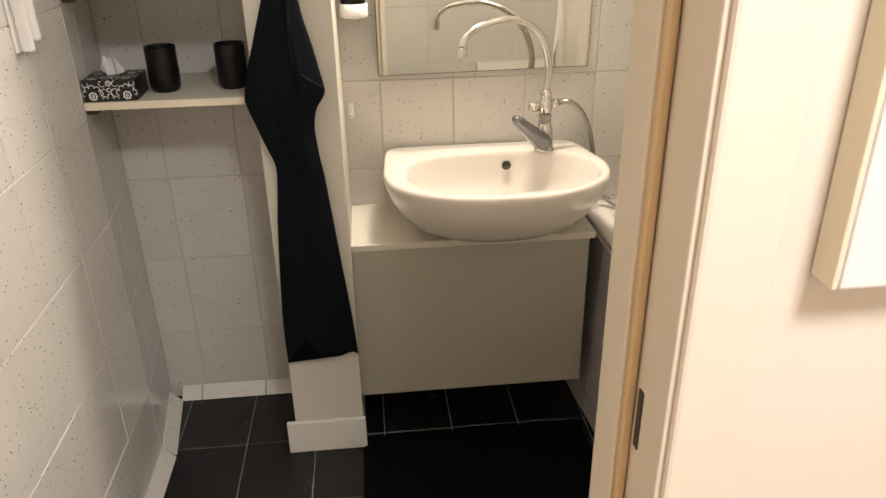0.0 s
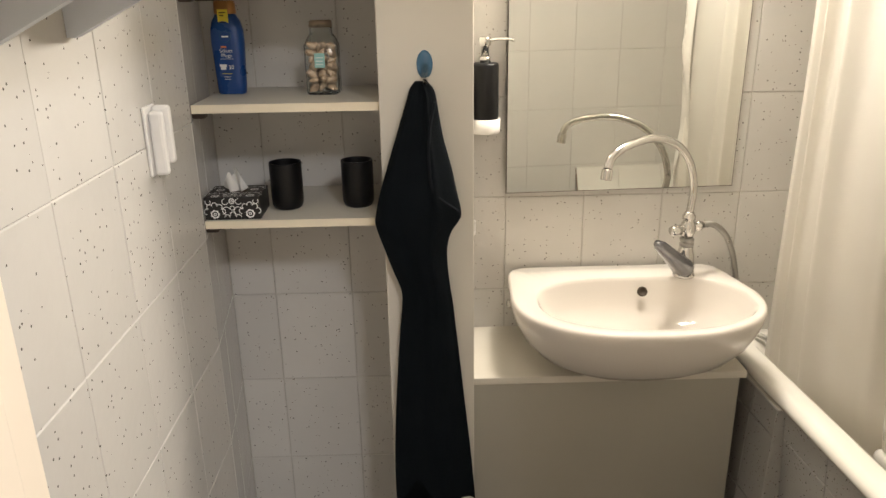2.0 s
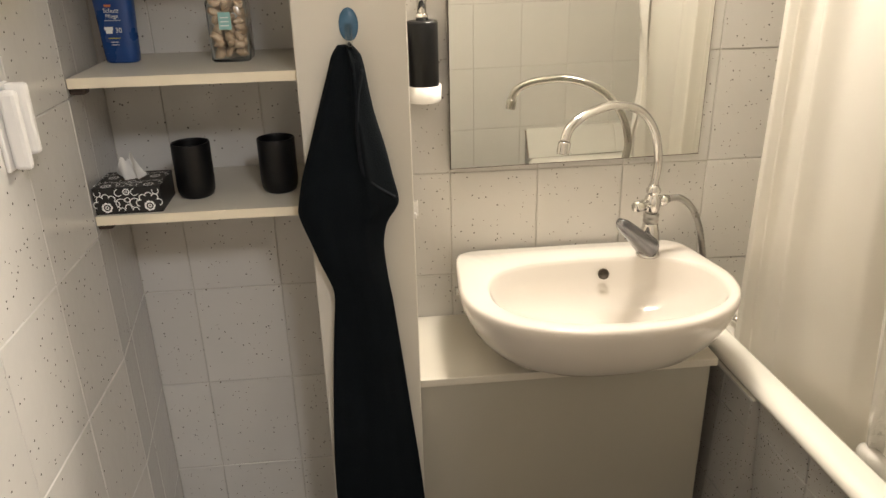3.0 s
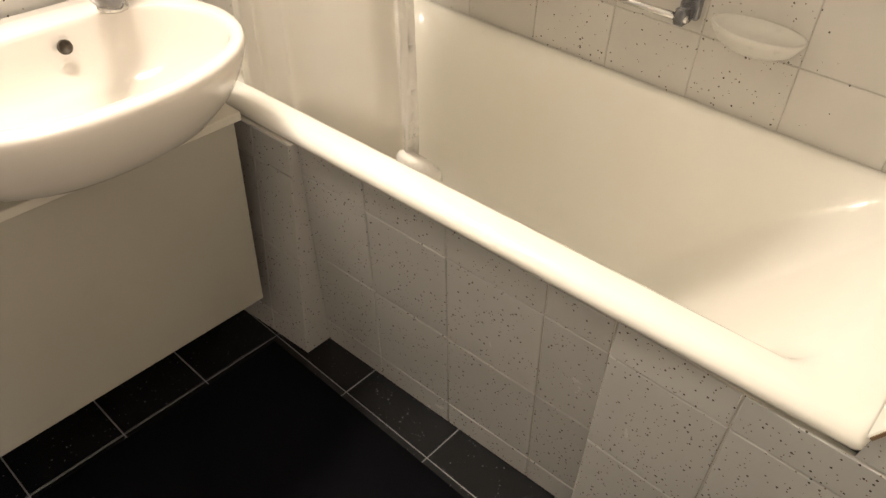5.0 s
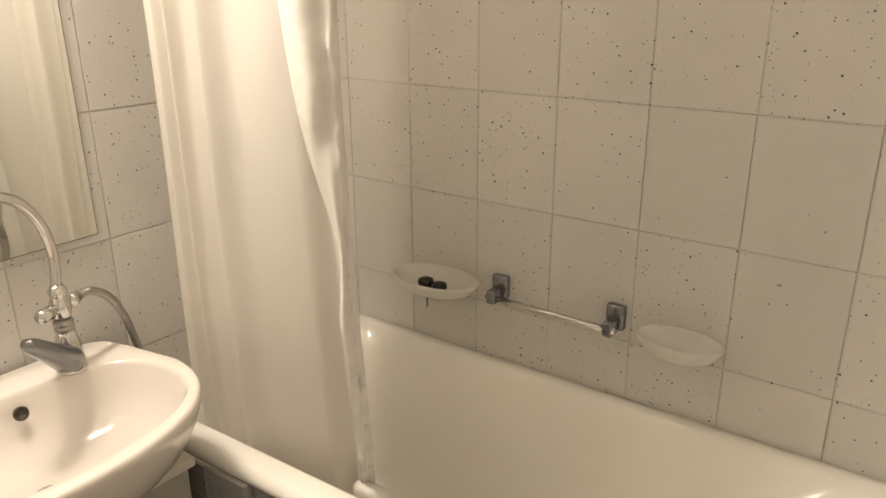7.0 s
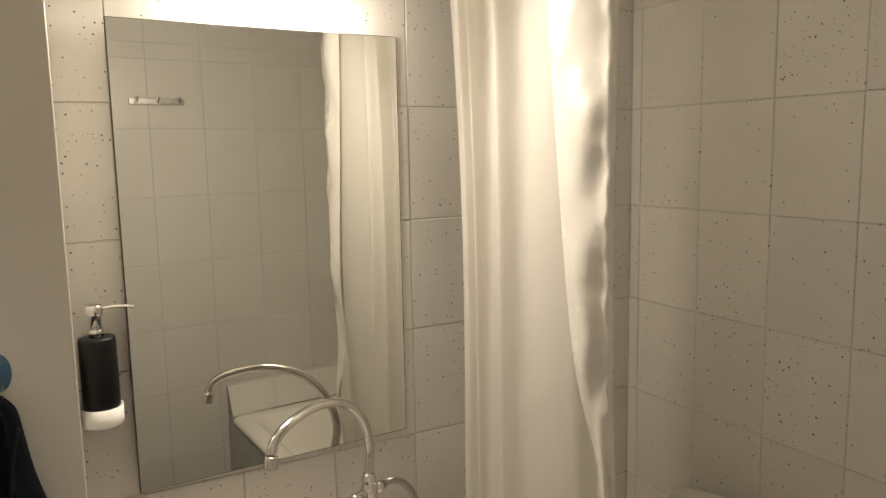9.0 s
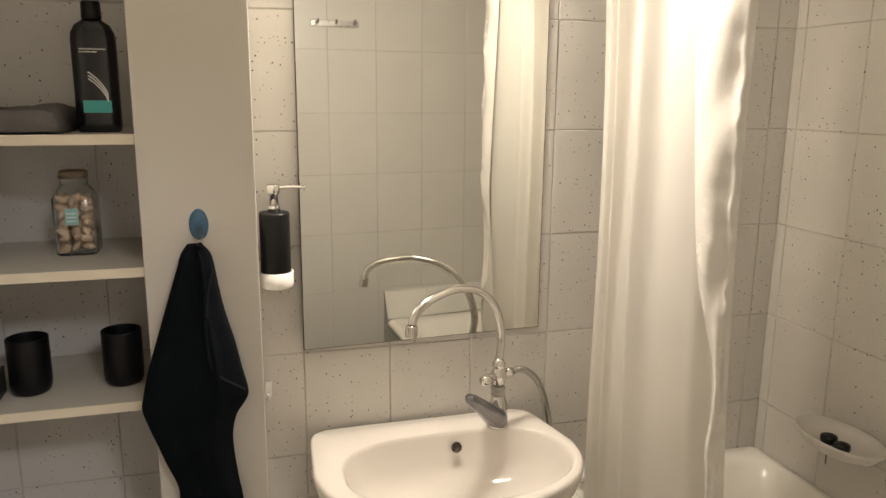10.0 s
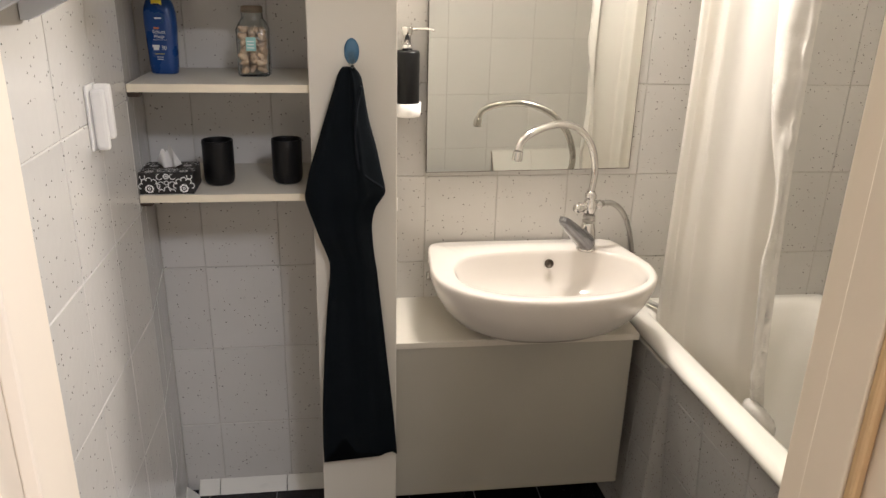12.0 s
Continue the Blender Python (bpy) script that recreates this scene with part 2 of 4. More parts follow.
def tiles(parent, origin, across, up, us, vs, mat, gap=0.0022, skip=None, rand=0.0008):
    """Tiles over the joints us, vs of a plane; slight unevenness in depth and tilt."""
    o, a, u = Vector(origin), Vector(across).normalized(), Vector(up).normalized()
    nrm = a.cross(u)
    base = Matrix((a, u, nrm)).transposed().to_4x4()
    rng = random.Random(len(us) * 100 + len(vs))
    for u0, u1 in zip(us, us[1:]):
        for v0, v1 in zip(vs, vs[1:]):
            if u1 - u0 < 0.012 or v1 - v0 < 0.012 or (skip and skip((u0 + u1) / 2, (v0 + v1) / 2)):
                continue
            ob = new("tile", tile_mesh(u1 - u0 - gap, v1 - v0 - gap, mat))
            ob.parent = parent
            p = o + a * (u0 + gap / 2) + u * (v0 + gap / 2) + nrm * rng.uniform(-rand, rand)
            ob.matrix_basis = Matrix.Translation(p) @ base @ pose(0, 0, 0, rng.uniform(-0.12, 0.12), rng.uniform(-0.12, 0.12), 0)


def steps(start, end, first, pitch):
    """Joint lines from start to end that fall on first + k * pitch."""
    k = math.ceil((start - first) / pitch + 1e-6)
    out = [start]
    while first + k * pitch < end - 1e-6:
        if first + k * pitch - out[-1] > 0.004:
            out.append(first + k * pitch)
        k += 1
    return out + [end]


def structure(name, bm, mat, label, category):
    return tagged(part(name, bm, mat), label, category, kind="structure")


# ---- the room ----
LEFT, RIGHT, BACK, FRONT, HALL, TOP = 0.487, 2.415, 2.50, 1.045, 0.955, 2.42
CORNER = 0.447  # the alcove widens towards the back wall
GROUND = 0.022
DOOR_L, DOOR_R, DOOR_H = 0.716, 1.342, 2.04
floor = structure("floor", box(LEFT - 0.1, HALL - 0.02, -0.1, RIGHT + 0.1, BACK + 0.1, GROUND - 0.003), FLOOR_GROUT, "black ceramic tiled floor with pale joints", "floor")
wall_back = structure("wall_back", box(LEFT - 0.14, BACK + 0.0025, 0.0, RIGHT + 0.1, BACK + 0.1, TOP), GROUT, "wall of pale speckled ceramic tiles behind the basin", "wall")
wall_bath = structure("wall_bath", box(RIGHT + 0.0025, HALL, -0.003, RIGHT + 0.1, BACK + 0.0025, TOP), GROUT, "wall of pale speckled ceramic tiles along the bath", "wall")
plan = [(LEFT - 0.14, HALL), (LEFT - 0.0025, HALL), (LEFT - 0.0025, 2.205), (CORNER - 0.0025, BACK + 0.0025), (LEFT - 0.14, BACK + 0.0025)]
wall_left = structure("wall_left", rings([[(x, y, z) for x, y in plan] for z in (-0.003, TOP)], True, True, True), GROUT, "glossy pale speckled tile wall beside the shelves", "wall")
bm = box(LEFT - 0.0025, HALL, -0.003, DOOR_L - 0.02, FRONT - 0.0025, TOP)
box(DOOR_R + 0.02, HALL, -0.003, RIGHT + 0.0025, FRONT - 0.0025, TOP, bm=bm)
box(DOOR_L - 0.02, HALL, DOOR_H + 0.02, DOOR_R + 0.02, FRONT - 0.0025, TOP, bm=bm)
wall_front = structure("wall_front", bm, GROUT, "tiled wall with the door opening", "wall")
structure("ceiling", box(LEFT - 0.1, HALL, TOP, RIGHT + 0.1, BACK + 0.1, TOP + 0.08), CEIL, "plain white painted ceiling", "ceiling")
# hallway shell
bm = box(0.1, HALL - 0.02, 0.0, DOOR_L - 0.02, HALL, 2.5)
box(DOOR_R + 0.02, HALL - 0.02, 0.0, 2.6, HALL, 2.5, bm=bm)
box(DOOR_L - 0.02, HALL - 0.02, DOOR_H + 0.02, DOOR_R + 0.02, HALL, 2.5, bm=bm)
structure("hall_wall_front", bm, PAINT, "unseen cream painted wall added to close the hallway round the door", "wall")
structure("hall_wall_rear", box(0.1, -0.75, 0.0, 2.6, -0.65, 2.5), PAINT, "unseen cream painted wall added to close the hallway", "wall")
# out of view, set close so its bounce brightens the door lining
structure("hall_wall_left", box(0.0, -0.75, 0.0, 0.1, HALL, 2.5), PAINT, "unseen cream painted wall added to close the hallway", "wall")
structure("hall_wall_right", box(2.6, -0.75, 0.0, 2.7, HALL, 2.5), PAINT, "unseen cream painted wall added to close the hallway", "wall")
structure("hall_floor", box(0.0, -0.75, -0.1, 2.7, HALL - 0.02, GROUND), HALL_FLOOR, "brown laminate hallway floor", "floor")
structure("hall_ceiling", box(0.0, -0.75, 2.5, 2.7, HALL, 2.58), CEIL, "plain white hallway ceiling", "ceiling")

# door frame: lining, stop and casing on each side
door_frame = tagged(new("door_1"), "cream painted wooden door frame, door opened away", "door frame", kind="structure")
for side, x in ((1, DOOR_R), (-1, DOOR_L)):
    a, b = (x, x + 0.02) if side > 0 else (x - 0.02, x)
    part("lining", box(a, HALL - 0.022, 0.0, b, FRONT + 0.045, DOOR_H, 0.002), FRAME_PAINT, door_frame)
    a, b = (x - 0.012, x) if side > 0 else (x, x + 0.012)
    part("stop", box(a, HALL + 0.046, GROUND, b, FRONT + 0.003, DOOR_H - 0.012, 0.002), FRAME_PAINT, door_frame)
    if side > 0:
        part("seal", box(a + 0.001, HALL + 0.036, GROUND, b - 0.001, HALL + 0.0458, DOOR_H - 0.012, 0.003), WOOD, door_frame, "bare pale wood strip")
    a, b = (x + 0.004, x + 0.064) if side > 0 else (x - 0.064, x - 0.004)
    part("casing", box(a, HALL - 0.030, 0.0, b, HALL - 0.0205, DOOR_H + 0.06, 0.004), FRAME_PAINT, door_frame)
part("head", box(DOOR_L - 0.02, HALL - 0.022, DOOR_H, DOOR_R + 0.02, FRONT + 0.045, DOOR_H + 0.02, 0.002), FRAME_PAINT, door_frame)
part("head_casing", box(DOOR_L - 0.064, HALL - 0.036, DOOR_H + 0.0605, DOOR_R + 0.064, HALL - 0.0205, DOOR_H + 0.12, 0.004), FRAME_PAINT, door_frame)
part("strike_plate", box(DOOR_R - 0.0015, HALL + 0.022, 1.015, DOOR_R + 0.001, HALL + 0.031, 1.075, 0.0005), DARK_EDGE_SHADE, door_frame, "small dark steel strike plate")

# ---- basin corner: shelf column, panel and worktop ----
column = thing("partition_column", "narrow cream boarded column between shelves and basin", "column")
part("front_board", box(0.868, 2.190, 0.0, 1.058, 2.208, TOP - 0.002, 0.002), BOARD, column)
part("side_board", box(1.042, 2.2082, 0.0, 1.058, BACK - 0.001, TOP - 0.002, 0.001), BOARD, column)
part("side_board", box(0.868, 2.2082, 0.0, 0.884, BACK - 0.001, TOP - 0.002, 0.001), BOARD, column)
part("plinth", box(0.844, 2.178, GROUND, 1.064, 2.1898, 0.128, 0.004), SKIRT, column, "white tiled plinth round the foot")

vanity = thing("vanity_box", "cream boarded box under the basin, open at the floor", "vanity")
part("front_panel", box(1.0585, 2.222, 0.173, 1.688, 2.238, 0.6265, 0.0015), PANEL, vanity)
part("worktop", box(1.0585, 2.217, 0.627, 1.702, BACK - 0.001, 0.645, 0.002), BOARD, vanity)
# dark sheet before the tiles: the recess's shade put in as colour
part("rear_panel", box(1.0585, 2.475, GROUND, 1.690, 2.4985, 0.6265, 0.001), DARK_EDGE_SHADE, vanity, "dark sheet standing in for the recess shade at the wall")

# ---- basin ----
def d_outline(cx, y_mid, half, front, rear, n_rear, count=84, n_front=2.0):
    """A D-shaped loop: a full curve to the front, squarer to the wall."""
    out = []
    for i in range(count):
        a = 2 * math.pi * i / count
        c, s = math.cos(a), math.sin(a)
        n = n_rear if s > 0 else n_front
        r = (abs(c) ** n + abs(s) ** n) ** (-1 / n)
        out.append((cx + half * r * c, y_mid + (rear if s > 0 else front) * r * s))
    return out


def at_z(loop, z, s=1.0, c=(0, 0)):
    return [(c[0] + (x - c[0]) * s, c[1] + (y - c[1]) * s, z) for x, y in loop]


def make_basin():
    ob = thing("wash_basin", "white ceramic wash basin with an oval bowl, on the worktop", "basin")
    outer = d_outline(1.444, 2.290, 0.293, 0.227, 0.196, 13.0, n_front=2.3)
    # the sides draw in towards the wall, the tap's side more
    outer = [(x - (0.038 if x > 1.444 else 0.012) * (x - 1.444) / 0.293 * max(0.0, y - 2.29) / 0.196, y) for x, y in outer]
    bowl = d_outline(1.459, 2.252, 0.249, 0.155, 0.148, 2.8, n_front=2.2)
    c, d = (1.444, 2.34), (1.459, 2.252)
    loops = [at_z(outer, z, s, c) for s, z in ((0.30, 0.6458), (0.50, 0.6475), (0.66, 0.661), (0.80, 0.689), (0.905, 0.727), (0.965, 0.764), (0.992, 0.789), (1.0, 0.802), (0.998, 0.810), (0.988, 0.8155), (0.975, 0.817))]
    loops += [at_z(bowl, z, s, d) for s, z in ((1.018, 0.8168), (1.0, 0.8145), (0.982, 0.806), (0.94, 0.782), (0.88, 0.752), (0.76, 0.722), (0.55, 0.702), (0.25, 0.692), (0.05, 0.690))]
    part("bowl", rings(loops, True, True, True), CERAMIC, ob, smooth=True)
    hole = Vector((1.489, 2.378, 0.786))
    m = Matrix.Translation(hole) @ pose(0, 0, 0, 68, 0, 0)
    part("overflow", lathe([(0.0125, -0.003), (0.0125, 0.0015), (0.0095, 0.002), (0.009, -0.002)], 24), DARK_EDGE_SHADE, ob, "round dark overflow hole", True, m)
    part("drain", lathe([(0.022, 0.690), (0.022, 0.6935), (0.017, 0.694), (0.014, 0.6915)], 24, (1.462, 2.262, 0)), CHROME, ob, "chrome drain ring", True)
    part("wall_bolt", tube([(1.172, 2.44, 0.735), (1.160, 2.44, 0.735)], 0.012), CHROME, ob, "chrome fixing bolt", True)
    return ob


make_basin()


def make_tap():
    ob = thing("mixer_tap", "chrome mixer tap with a tall swan neck and a shower hose", "tap")
    x, y = 1.596, 2.400
    part("base", lathe([(0.027, 0.8175), (0.027, 0.8225), (0.024, 0.8271), (0.023, 0.8562), (0.0215, 0.8744), (0.018, 0.8862), (0.0165, 0.8971)], 28, (x, y, 0)), CHROME, ob, smooth=True)
    part("collar", lathe([(0.0175, 0.8973), (0.0175, 0.9035), (0.0155, 0.9044), (0.0155, 0.9071), (0.0175, 0.9080), (0.0175, 0.9153), (0.014, 0.9181)], 28, (x, y, 0)), STEEL, ob, smooth=True)
    part("valve", lathe([(0.013, 0.9182), (0.0165, 0.9272), (0.019, 0.9381), (0.0185, 0.9490), (0.0150, 0.9581), (0.0125, 0.9617), (0.0155, 0.9654), (0.0165, 0.9727), (0.0125, 0.9790), (0.0105, 0.9836)], 28, (x, y, 0)), CHROME, ob, smooth=True)
    # lever: a broad flattened bar that rises to the front
    a, b = Vector((x - 0.004, y - 0.012, 0.840)), Vector((1.496, 2.316, 0.934))
    d = (b - a).normalized()
    side = d.cross(Vector((0, 0, 1))).normalized()
    up = side.cross(d)
    loops = []
    for t, w, h in ((-0.10, 0.012, 0.012), (-0.04, 0.021, 0.020), (0.10, 0.0245, 0.023), (0.5, 0.0195, 0.017), (0.9, 0.0155, 0.0125), (0.985, 0.0105, 0.008), (1.0, 0.007, 0.005)):
        p = a.lerp(b, t)
        loops.append([p + side * w * math.copysign(abs(math.cos(k)) ** 0.6, math.cos(k)) + up * h * math.copysign(abs(math.sin(k)) ** 0.7, math.sin(k)) for k in [2 * math.pi * i / 24 for i in range(24)]])
    part("lever", rings(loops, True, True, True), GREY_METAL, ob, "grey metallic lever", True)
    # diverter knob on the front left, outlet to the hose
    p = Vector((x, y, 0.941))
    q = p + Vector((-0.042, -0.018, 0.0))
    kn = part("diverter_knob", tube([p, p.lerp(q, 0.45), p.lerp(q, 0.5), p.lerp(q, 0.55), q, q + (q - p) * 0.12], lambda t: 0.0075 if t < 0.45 else (0.0125 if t < 0.9 else 0.010), 20), CHROME, ob, smooth=True)
    q = p + Vector((0.040, 0.012, 0.004))
    part("outlet_nut", tube([p, p.lerp(q, 0.5), p.lerp(q, 0.55), p.lerp(q, 0.8), p.lerp(q, 0.85), q], lambda t: 0.008 if t < 0.3 else 0.0125 if t < 0.75 else 0.0095, 20), CHROME, ob, smooth=True)
    # swan neck
    tip = Vector((1.355, 2.262, 1.126))
    neck = spline([(x, y, 0.980), (x + 0.005, y + 0.002, 1.040), (1.582, 2.390, 1.106), (1.538, 2.364, 1.156), (1.472, 2.327, 1.178), (1.404, 2.291, 1.170), (1.366, 2.270, 1.150), tip], 8)
    part("neck", tube(neck, 0.0092, 16), CHROME, ob, smooth=True)
    d = Vector((-0.12, -0.06, -1)).normalized()
    part("aerator", tube([tip + d * 0.000, tip + d * 0.002, tip + d * 0.004, tip + d * 0.022, tip + d * 0.024], lambda t: 0.0098 if t < 0.2 else 0.0122, 20), CHROME, ob, "knurled chrome outlet", True)
    # ribbed hose
    line = spline([(1.634, 2.412, 0.945), (1.668, 2.424, 0.941), (1.704, 2.434, 0.912), (1.732, 2.443, 0.858), (1.752, 2.450, 0.785), (1.765, 2.455, 0.720), (1.800, 2.450, 0.645), (1.840, 2.420, 0.625), (1.870, 2.40, 0.60)], 26)
    part("hose", tube(line, lambda t: 0.0072 + 0.0011 * math.cos(t * 2 * math.pi * 66), 10), STEEL, ob, "ribbed steel shower hose", True)
    return ob


make_tap()


# ---- mirror and its lamp ----
def make_mirror():
    ob = thing("wall_mirror", "tall frameless mirror on the tiled wall", "mirror")
    turn = math.atan2(0.030, 0.581)
    m = Matrix.Translation((1.156, 2.465, 1.021)) @ pose(0, 0, 0, 0, 0, math.degrees(turn))
    w, h = 0.578, 0.879
    part("glass", box(0.0015, -0.0005, 0.0015, w - 0.0015, 0.0, h - 0.0015), MIRROR, ob, m=m)
    part("backing", box(0, 0.0004, 0, w, 0.0045, h), DARK_EDGE_SHADE, ob, "dark edge", m=m)
    for x in (0.06, w - 0.06):
        for z in (0.08, h - 0.08):
            depth = max(0.002, 0.037 - 0.0045 - x * math.tan(turn) - 0.0005)
            part("spacer", box(x - 0.01, 0.0046, z - 0.01, x + 0.01, 0.0046 + depth, z + 0.01), WHITE_PLASTIC, ob, m=m)


make_mirror()
lamp = thing("mirror_lamp", "lit white glass lamp above the mirror", "lamp")
part("base", box(1.30, 2.455, 1.955, 1.60, 2.4985, 2.035, 0.006), WHITE_PLASTIC, lamp)
loops = []
for x, r in ((1.315, 0.006), (1.318, 0.020), (1.325, 0.027), (1.335, 0.030), (1.565, 0.030), (1.575, 0.027), (1.582, 0.020), (1.585, 0.006)):
    loops.append([(x, 2.430 + r * math.cos(2 * math.pi * k / 24), 1.950 + r * math.sin(2 * math.pi * k / 24)) for k in range(24)])
part("glass", rings(loops, True, True, True), BULB, lamp, "glowing white glass", True)
hall_lamp = thing("hall_ceiling_lamp", "round white ceiling lamp, switched on", "lamp")
part("shade", lathe([(0.13, 2.499), (0.135, 2.47), (0.11, 2.43), (0.06, 2.405), (0.01, 2.40)], 32, (1.58, 0.1, 0)), HALL_BULB, hall_lamp, smooth=True)


# ---- bath ----
def round_rect(x0, y0, x1, y1, r, skew0=0.0, per=10):
    """A loop with round corners; skew0 moves the x0 side outwards linearly from the far end to the near end."""
    out = []
    for cx, cy, a0 in ((x1 - r, y1 - r, 0), (x0 + r, y1 - r, 90), (x0 + r, y0 + r, 180), (x1 - r, y0 + r, 270)):
        for k in range(per + 1):
            a = radians(a0 + 90 * k / per)
            x, y = cx + r * math.cos(a), cy + r * math.sin(a)
            w = (x1 - x) / (x1 - x0)
            out.append((x + skew0 * w * (y1 - y) / (y1 - y0), y))
    return out


RIM = 0.611
bath = thing("bathtub", "cream enamelled built-in bathtub with a rounded rim", "bathtub")
o = dict(skew0=0.046)
X0, X1, Y0, Y1 = 1.738, RIGHT - 0.001, 1.096, BACK - 0.001
loops = [[(x, y, z) for x, y in round_rect(X0 + i, Y0 + i * 0.4, X1 - i * 0.1, Y1 - i * 0.1, 0.012 + i * 0.5, **o)] for i, z in ((0.030, 0.574), (0.014, 0.575), (0.004, 0.580), (0.0, 0.589), (0.002, 0.598), (0.007, 0.604), (0.015, RIM), (0.026, RIM + 0.001))]
loops += [[(x, y, z) for x, y in round_rect(X0 + a, Y0 + b, X1 - c, Y1 - d, r, skew0=0.046 - s)] for a, b, c, d, r, s, z in (
    (0.058, 0.064, 0.022, 0.045, 0.055, 0.0, RIM), (0.066, 0.076, 0.028, 0.054, 0.066, 0.0, RIM - 0.004), (0.073, 0.096, 0.036, 0.064, 0.078, 0.003, RIM - 0.018),
    (0.090, 0.150, 0.062, 0.092, 0.11, 0.02, 0.54), (0.110, 0.240, 0.078, 0.106, 0.12, 0.03, 0.44), (0.145, 0.330, 0.095, 0.118, 0.12, 0.03, 0.34), (0.165, 0.410, 0.115, 0.130, 0.12, 0.03, 0.26),
    (0.195, 0.480, 0.145, 0.150, 0.12, 0.03, 0.215), (0.240, 0.540, 0.190, 0.190, 0.11, 0.03, 0.198), (0.310, 0.66, 0.260, 0.280, 0.06, 0.03, 0.192))]
loops = [[(x, y, z + 0.006 * (X1 - x) / (X1 - X0) + 0.012 * (Y1 - y) / (Y1 - Y0)) for x, y, z in lp] for lp in loops]
part("shell", rings(loops, True, False, True), ENAMEL, bath, smooth=True)
part("drain", lathe([(0.026, 0.193), (0.026, 0.198), (0.020, 0.199), (0.016, 0.195)], 24, (2.09, 2.12, 0)), CHROME, bath, "chrome drain", True)

# apron below the front rim: a pillar, a part that leans in to the foot, an upright part
apron = tagged(part("bath_apron", box(1.885, 1.047, 0.0, 1.91, 2.497, 0.17), GROUT), "grey speckled tiled bath front, leaning in at the foot", "bath front", kind="structure")


def face_x(y):
    return 1.748 + (2.5 - y) * 0.031


def apron_face(y0, y1, top, bottom, joints_y, joints_z, mat=APRON_TILE):
    """Tiles over a face whose top and foot lie at different depths (x as functions of y)."""
    def at(y, z):
        t = z / 0.588
        return Vector((bottom(y) + (top(y) - bottom(y)) * t, y, z))
    near, far = Vector((0.0032, 0, 0)), Vector((0.012, 0, 0))
    bm = rings([[at(y, 0) + near, at(y, 0.588) + near, at(y, 0.588) + far, at(y, 0) + far] for y in [y0 + (y1 - y0) * k / 16 for k in range(17)]], True, True, True)
    part("backing", bm, GROUT, apron)
    g = 0.0012
    for a, b in zip(joints_y, joints_y[1:]):
        for c, d in zip(joints_z, joints_z[1:]):
            part("tile", slab(at(a + g, c + g), at(b - g, c + g), at(b - g, d - g), at(a + g, d - g), (0.006, 0, 0)), mat, apron)


zs = [0.023, 0.092, 0.304, 0.516, 0.588]
apron_face(2.136, 2.497, lambda y: 1.730 + (2.5 - y) * 0.036, lambda y: 1.700 + (2.5 - y) * 0.075, [2.136, 2.249, 2.449, 2.497], zs)
apron_face(1.438, 2.134, face_x, lambda y: 1.797 + (2.135 - y) * 0.045, [1.438, 1.557, 1.762, 1.958, 2.134], zs)
apron_face(1.047, 1.437, lambda y: 1.784, lambda y: 1.784, [1.047, 1.243, 1.437], zs)
# side of the pillar
part("tile", slab((1.7285, 2.1345, 0.024), (1.805, 2.1345, 0.024), (1.766, 2.1345, 0.586), (1.7450, 2.1345, 0.586), (0, 0.0013, 0)), APRON_TILE, apron)

# low tiled upstand at the head of the bath
ledge = thing("bath_upstand", "low pale tiled upstand with a brown edge at the bath end", "upstand")
FOOT, HEAD = Vector((0, 1.1030, RIM + 0.0185)), Vector((0, FRONT + 0.010, 0.738))
LEAN = Vector((0, -0.006, -0.0024))


def ledge_at(x, t, back=0.0):
    return Vector((x, 0, 0)) + FOOT.lerp(HEAD, t) + LEAN * back


part("edge_strip", rings([[ledge_at(x, 0.03, 1), ledge_at(x, 1, 1), ledge_at(x, 1, 0.35), ledge_at(x, 0.03, 0.35)] for x in (1.7835, 1.7862)], True, True, True), BROWN, ledge, "brown raw edge")
part("end_tile", rings([[(x, FRONT + 0.001, 0.590), (x, 1.1020, 0.590), tuple(ledge_at(x, 0.0, 1.1)), tuple(ledge_at(x, 0.99, 1.1)), (x, FRONT + 0.001, 0.736)] for x in (1.7863, 1.7900)], True, True, True), APRON_TILE, ledge)
part("board", rings([[(x, FRONT + 0.001, 0.592), (x, 1.0925, 0.592), tuple(ledge_at(x, 0.0, 1.1)), tuple(ledge_at(x, 0.98, 1.1)), (x, FRONT + 0.001, 0.735)] for x in (1.7902, RIGHT - 0.002)], True, True, True), GROUT, ledge)
part("cap", box(1.7865, FRONT + 0.0012, 0.7362, RIGHT - 0.002, FRONT + 0.0105, 0.742, 0.001), SKIRT, ledge)
for a, b in ((1.7863, 1.9775), (1.979, 2.1775), (2.179, 2.3775), (2.379, RIGHT - 0.003)):
    part("tile", slab(ledge_at(b, 0), ledge_at(a, 0), ledge_at(a, 1), ledge_at(b, 1), LEAN), SKIRT, ledge)


